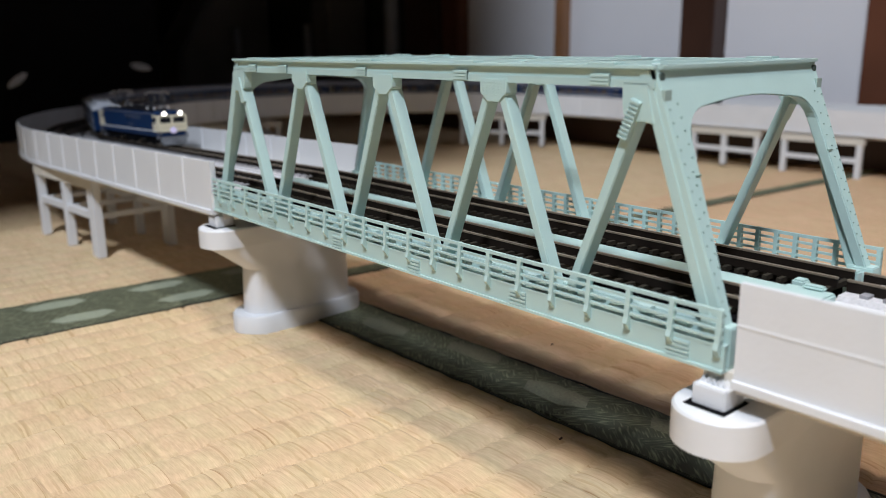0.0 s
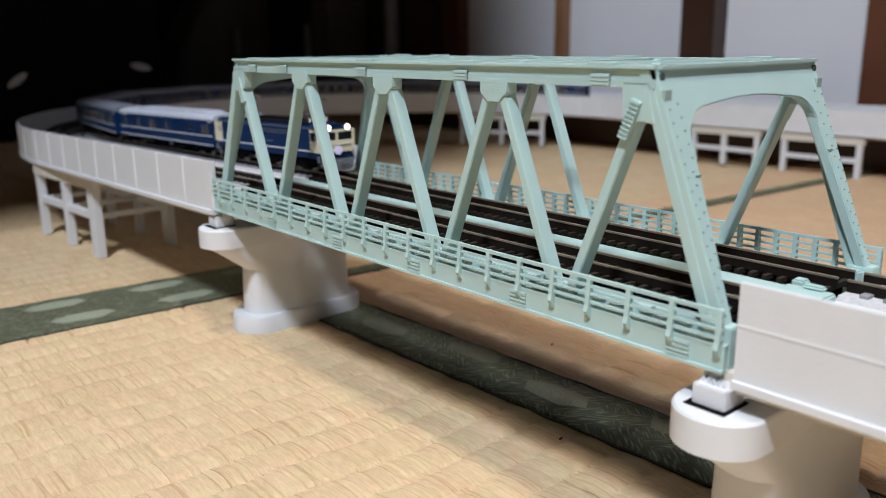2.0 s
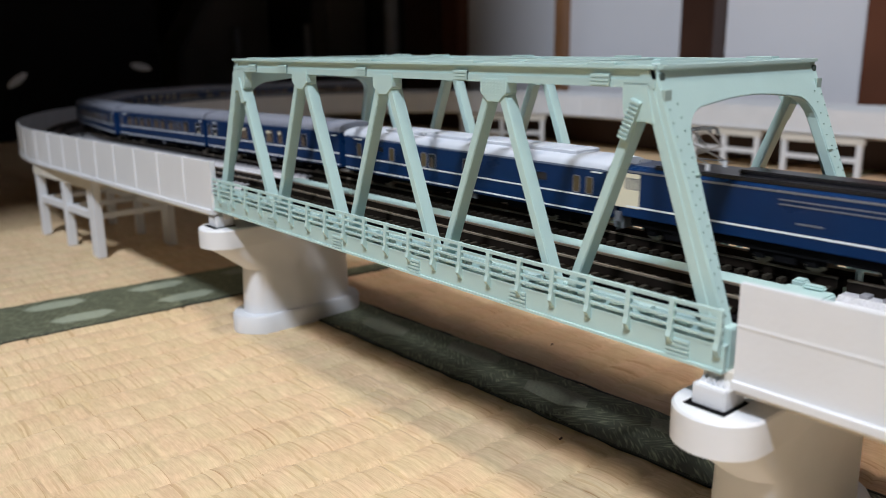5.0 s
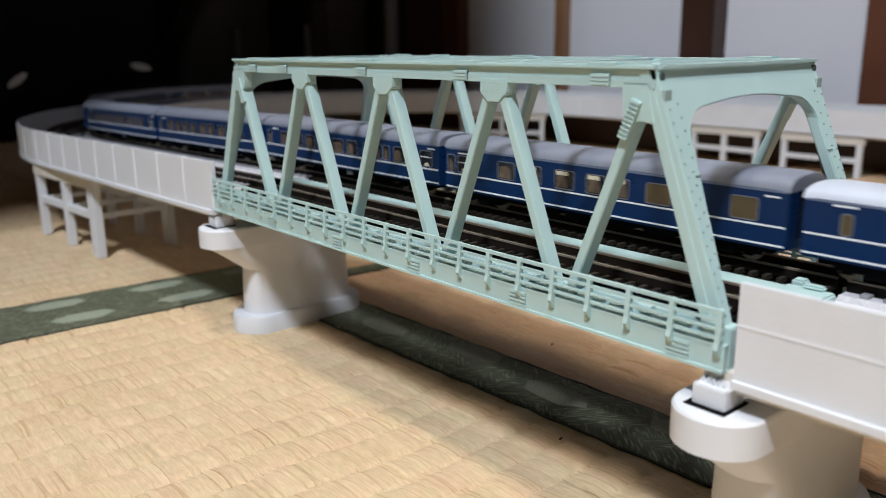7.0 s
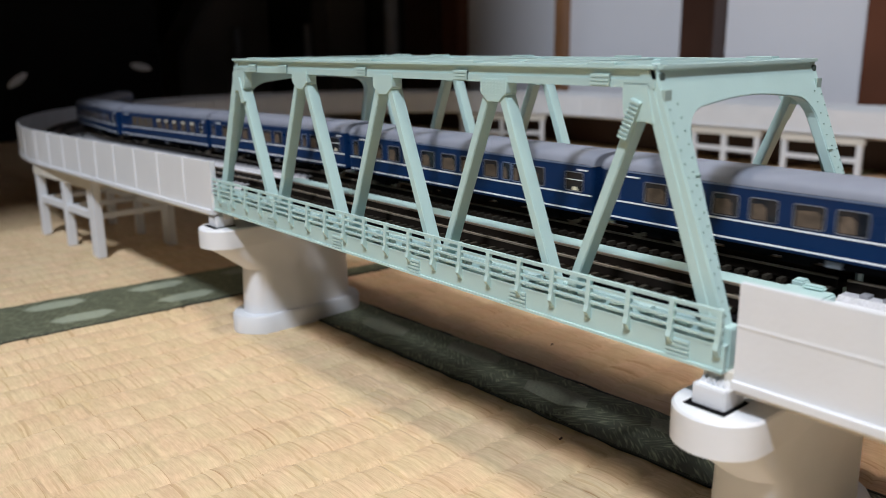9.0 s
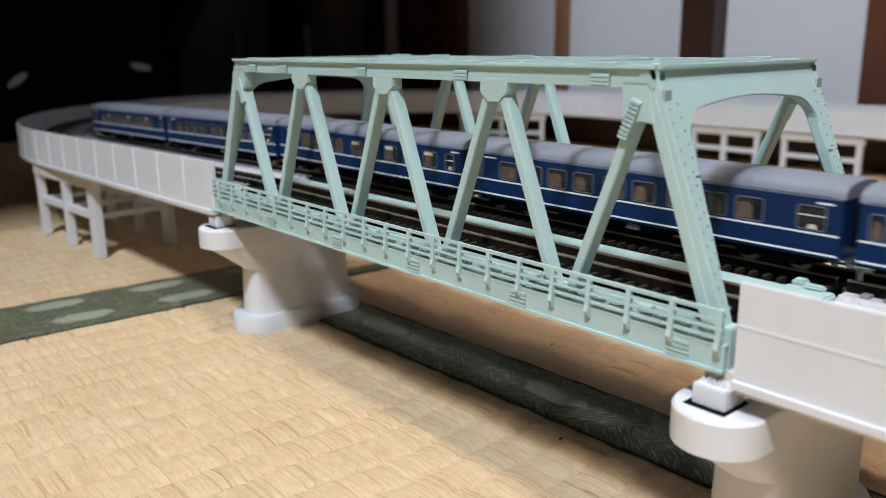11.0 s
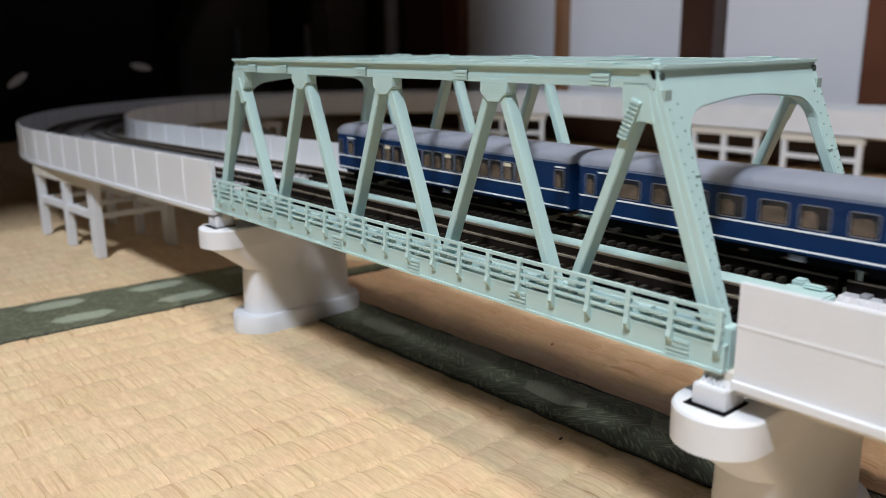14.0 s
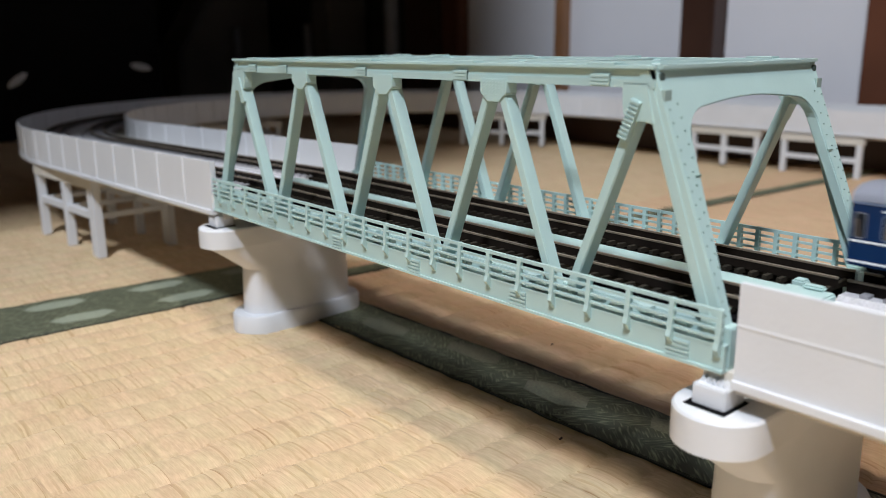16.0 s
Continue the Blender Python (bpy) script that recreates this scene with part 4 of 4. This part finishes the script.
def panes(kind, *spans):
    """Windows of one kind, each from one distance behind the coach's front to another, in millimetres."""
    return [(p / 1000, q / 1000, 0.0122, 0.0179, kind) for p, q in spans]


REAR_DOOR = [(0.1272, 0.1308, 0.0118, 0.0180, 5)]
SEATS = (panes(4, (4.2, 11.2)) + panes(1, (20.6, 28.2), (42.6, 49.4), (54.2, 61.8), (64.8, 72.6), (77.0, 84.6), (88.0, 95.6), (98.6, 106.0), (110.4, 118.0))
         + panes(5, (31.3, 35.2), (36.2, 40.1)) + REAR_DOOR)
DINER = (panes(3, (8.4, 16.0), (35.0, 43.2)) + panes(1, (27.2, 32.6), (97.6, 105.4)) + panes(2, (49.8, 54.0), (58.6, 65.8), (71.0, 78.8), (85.2, 92.6)) + panes(4, (120.2, 126.4))
         + [(0.1282, 0.1320, 0.0118, 0.0180, 5)])
SLEEP = (panes(4, (5.4, 10.0)) + panes(2, (15.2, 22.8), (27.8, 35.4), (40.3, 47.8), (52.6, 59.8), (64.2, 71.8)) + panes(3, (79.2, 84.0), (86.2, 93.4), (95.6, 103.0), (105.4, 112.6)))
DENSE = (panes(1, (2.8, 6.6)) + [(x / 1000, x / 1000 + 0.0053, 0.0120, 0.0181, k) for x, k in zip([19.0 + 6.25 * i for i in range(14)], (1, 2, 1, 1, 5, 1, 2, 1, 1, 5, 1, 1, 2, 1))]
         + panes(4, (107.0, 111.4)) + panes(5, (121.2, 125.6)) + panes(1, (129.8, 132.2)))
VAN = [(0.0060, 0.0085, 0.0120, 0.0170, 3), (0.0112, 0.0137, 0.0120, 0.0170, 3), (0.0250, 0.0330, 0.0140, 0.0165, 0), (0.0620, 0.0660, 0.0120, 0.0170, 1),
       (0.0820, 0.0860, 0.0120, 0.0170, 1), (0.0875, 0.0905, 0.0120, 0.0170, 3), (0.1080, 0.1110, 0.0120, 0.0170, 3), (0.1150, 0.1185, 0.0150, 0.0170, 0), (0.1310, 0.1335, 0.0120, 0.0170, 3)]


def locomotive():
    th = thing("electric_locomotive", "deep blue electric locomotive with cream cab fronts", "model locomotive")
    L, hw = 0.1065, 0.0093
    bm = bmesh.new()
    loft(bm, [[(x, -w, 0.0066), (x, w, 0.0066), (x, w, z), (x, w * 0.7, z + 0.0012), (x, -w * 0.7, z + 0.0012), (x, -w, z)]
              for x, w, z in ((-L, hw - 0.0010, 0.0200), (-L + 0.003, hw, 0.0208), (-0.003, hw, 0.0208), (0.0, hw - 0.0010, 0.0200))])
    body = part("body", bm, BLUE, th, bevel=0.0003)
    bm = bmesh.new()
    box(bm, -L + 0.012, -0.012, -hw + 0.0016, hw - 0.0016, 0.0216, 0.0228)
    box(bm, -0.070, -0.030, -0.0035, 0.0035, 0.0226, 0.0240)
    part("roof", bm, DARKROOF, th, bevel=0.0003)
    for d, x in ((1, 0.0), (-1, -L)):
        cab = new("cab_front")
        cab.parent = body
        bm = bmesh.new()
        a, b = sorted((x - d * 0.0085, x + d * 0.0006))
        box(bm, a, b, -hw - 0.00008, hw + 0.00008, 0.0095, 0.0150)
        box(bm, a, b, -hw - 0.00008, hw + 0.00008, 0.0186, 0.0199)
        for y in (-hw + 0.0006, -0.0003, hw - 0.0006):
            box(bm, a, b, y - 0.0006, y + 0.0007, 0.0149, 0.0187)
        part("cream_panel", bm, CREAMP, cab, "cream painted cab front")
        bm = bmesh.new()
        a, b = sorted((x - d * 0.0040, x + d * 0.0003))
        box(bm, a, b, -hw + 0.0002, hw - 0.0002, 0.0150, 0.0186)
        part("windscreen", bm, GLASS, cab)
        for y in (-0.0052, 0.0052):
            bm = bmesh.new()
            cyl(bm, (x - d * 0.0025, y, 0.0208), (x + d * 0.0012, y, 0.0208), 0.0015, 12)
            lampo = part("headlight", bm, SILVER, cab)
            bm = bmesh.new()
            cyl(bm, (x + d * 0.0011, y, 0.0208), (x + d * 0.0015, y, 0.0208), 0.0013, 12)
            part("lens", bm, LIGHT if d > 0 else GLASS, lampo)
        bm = bmesh.new()
        a, b = sorted((x - d * 0.0002, x + d * 0.0010))
        box(bm, a, b, -0.0070, 0.0070, 0.0128, 0.0132)
        part("front_ledge", bm, CREAMP, cab)
        for sy in (-1, 1):
            bm = bmesh.new()
            a, b = sorted((x - d * 0.0022, x - d * 0.0004))
            c, e = sorted((sy * (hw - 0.0002), sy * (hw + 0.0005)))
            box(bm, a, b, c, e, 0.0050, 0.0080)
            part("side_step", bm, SILVER, cab, "small grey step plate")
        if d > 0:
            bm = bmesh.new()
            cyl(bm, (x + 0.0004, 0, 0.0104), (x + 0.0012, 0, 0.0104), 0.0020, 20)
            part("headboard", bm, BADGE, cab, "round pale lilac headboard")
        bm = bmesh.new()
        a, b = sorted((x - d * 0.002, x + d * 0.0012))
        box(bm, a, b, -0.0080, 0.0080, 0.0026, 0.0064)
        prism(bm, [(x + d * 0.0008, -0.0075, 0.0014), (x + d * 0.0008, 0.0075, 0.0014), (x + d * 0.0034, 0.0, 0.0014)], (0, 0, 0), (0, 0, 0.0026))
        box(bm, min(x, x + d * 0.0035), max(x, x + d * 0.0035), -0.0011, 0.0011, 0.0036, 0.0056)
        part("pilot", bm, PILOT, cab, "dark grey snow plough")
        bm = bmesh.new()
        for y in (-hw + 0.001, hw - 0.001):
            cyl(bm, (x + d * 0.0009, y, 0.0066), (x + d * 0.0009, y, 0.0105), 0.00025, 6)
        part("handrail", bm, SILVER, cab)
    for s in (-1, 1):
        a, b = sorted((s * (hw - 0.0003), s * (hw + 0.00012)))
        for z in (0.0100, 0.0205):
            bm = bmesh.new()
            box(bm, -L + 0.004, -0.004, a, b, z - 0.00028, z + 0.00028)
            part("stripe", bm, WLINE if z < 0.015 else SILVER, body)
        bm = bmesh.new()
        for k in range(2):
            box(bm, -0.055, -0.028, a, b, 0.0183 - k * 0.0012, 0.0187 - k * 0.0012)
        part("louvre", bm, SILVER, body)
        bm = bmesh.new()
        box(bm, -0.050, -0.043, a, b, 0.0126, 0.0131)
        part("maker_plate", bm, SILVER, body)
        bm = bmesh.new()
        a, b = sorted((s * (hw - 0.0002), s * (hw + 0.0001)))
        box(bm, -0.0072, -0.0045, a, b, 0.0146, 0.0186)
        part("cab_window", bm, GLASS, body)
    bm = bmesh.new()
    box(bm, -L + 0.005, -0.005, -0.0080, 0.0080, 0.0040, 0.0068)
    part("underframe", bm, BLACK, th)
    # pantographs: folded at the rear, raised ones as slim frames
    for xc in (-0.0210, -0.0850):
        pg = new("pantograph")
        pg.parent = th
        bm = bmesh.new()
        for y in (-0.0045, 0.0045):
            beam(bm, (xc - 0.007, y, 0.0245), (xc + 0.007, y, 0.0245), 0.00042, 0.00042)
            beam(bm, (xc - 0.006, y, 0.0246), (xc + 0.005, y * 0.8, 0.0288), 0.00042, 0.00042)
            beam(bm, (xc + 0.006, y, 0.0246), (xc - 0.005, y * 0.8, 0.0288), 0.00042, 0.00042)
            beam(bm, (xc + 0.005, y * 0.8, 0.0288), (xc, y * 0.7, 0.0333), 0.00042, 0.00042)
            beam(bm, (xc - 0.005, y * 0.8, 0.0288), (xc, y * 0.7, 0.0333), 0.00042, 0.00042)
        part("pantograph_frame", bm, WIRE, pg)
        bm = bmesh.new()
        for dx in (-0.0012, 0.0012):
            bow = [(-0.0078, 0.0318), (-0.0068, 0.0331), (-0.0050, 0.0337), (0.0050, 0.0337), (0.0068, 0.0331), (0.0078, 0.0318)]
            for (ya, za), (yb, zb2) in zip(bow, bow[1:]):
                beam(bm, (xc + dx, ya, za), (xc + dx, yb, zb2), 0.0007, 0.0007, (1, 0, 0))
        part("contact_strip", bm, WIRE, pg)
        bm = bmesh.new()
        for y in (-0.0045, 0.0045):
            for dx in (-0.006, 0.006):
                cyl(bm, (xc + dx, y, 0.0226), (xc + dx, y, 0.0246), 0.0006, 8)
        part("insulator", bm, WHITE, pg)
    for x in (-0.019, -0.053, -0.087):
        bogie(th, x)
    return th


TRAIN = []
loco = locomotive()
TRAIN.append((loco, -0.0112, 0.1065))
GAPC = [0.0965, 0.2435] + [0.2435 + 0.1372 * k for k in range(1, 8)]
spec = [(VAN, ROOFW, "deep blue luggage van with a pale silver roof", True)]
PLAIN = "deep blue coach with white stripes and wide silver-framed windows"
spec += [(DINER, ROOF, "deep blue coach with white stripes and few windows", False)]
spec += [(SEATS, ROOF, PLAIN, False)] * 3
spec += [(SLEEP, ROOF, "deep blue sleeping coach with cream blinds in its windows", False)]
spec += [(SEATS, ROOF, PLAIN, False), (DENSE, ROOF, "deep blue last coach with a close row of windows", False)]
for k, (wins, rm, lab, low) in enumerate(spec):
    front, back = GAPC[k] + 0.0018, GAPC[k + 1] - 0.0018
    TRAIN.append((coach(back - front, rm, wins, lab, low), front, back - front))

WHEN = (0, 2, 3.5, 4.2, 5.3, 6.4, 7, 8, 9, 11.5, 12.5, 13.5, 14.5, 15.1, 16)
WHERE = (0.4320, 0.2445, 0.1122, 0.0485, -0.0575, -0.1715, -0.2330, -0.3392, -0.4443, -0.7118, -0.8214, -0.9296, -1.0380, -1.1030, -1.2050)


def on_line(s_front, length):
    """The pose of a vehicle whose two bogies stand on the far track."""
    k = 0.0185
    a, b = line(s_front + k, LANE)[0], line(s_front + length - k, LANE)[0]
    t = (a - b).normalized()
    n = Vector((0, 0, 1)).cross(t).normalized()
    u = t.cross(n)
    m = Matrix((t, n, u)).transposed().to_4x4()
    m.translation = a + t * k + Vector((0, 0, RAILZ))
    return m


def motions():
    for ob, off, length in TRAIN:
        rows = []
        for k in range(33):
            t = k * 0.5
            rows.append((t, on_line(float(np.interp(t, WHEN, WHERE)) + off, length)))
        walk(ob, rows)


motions()
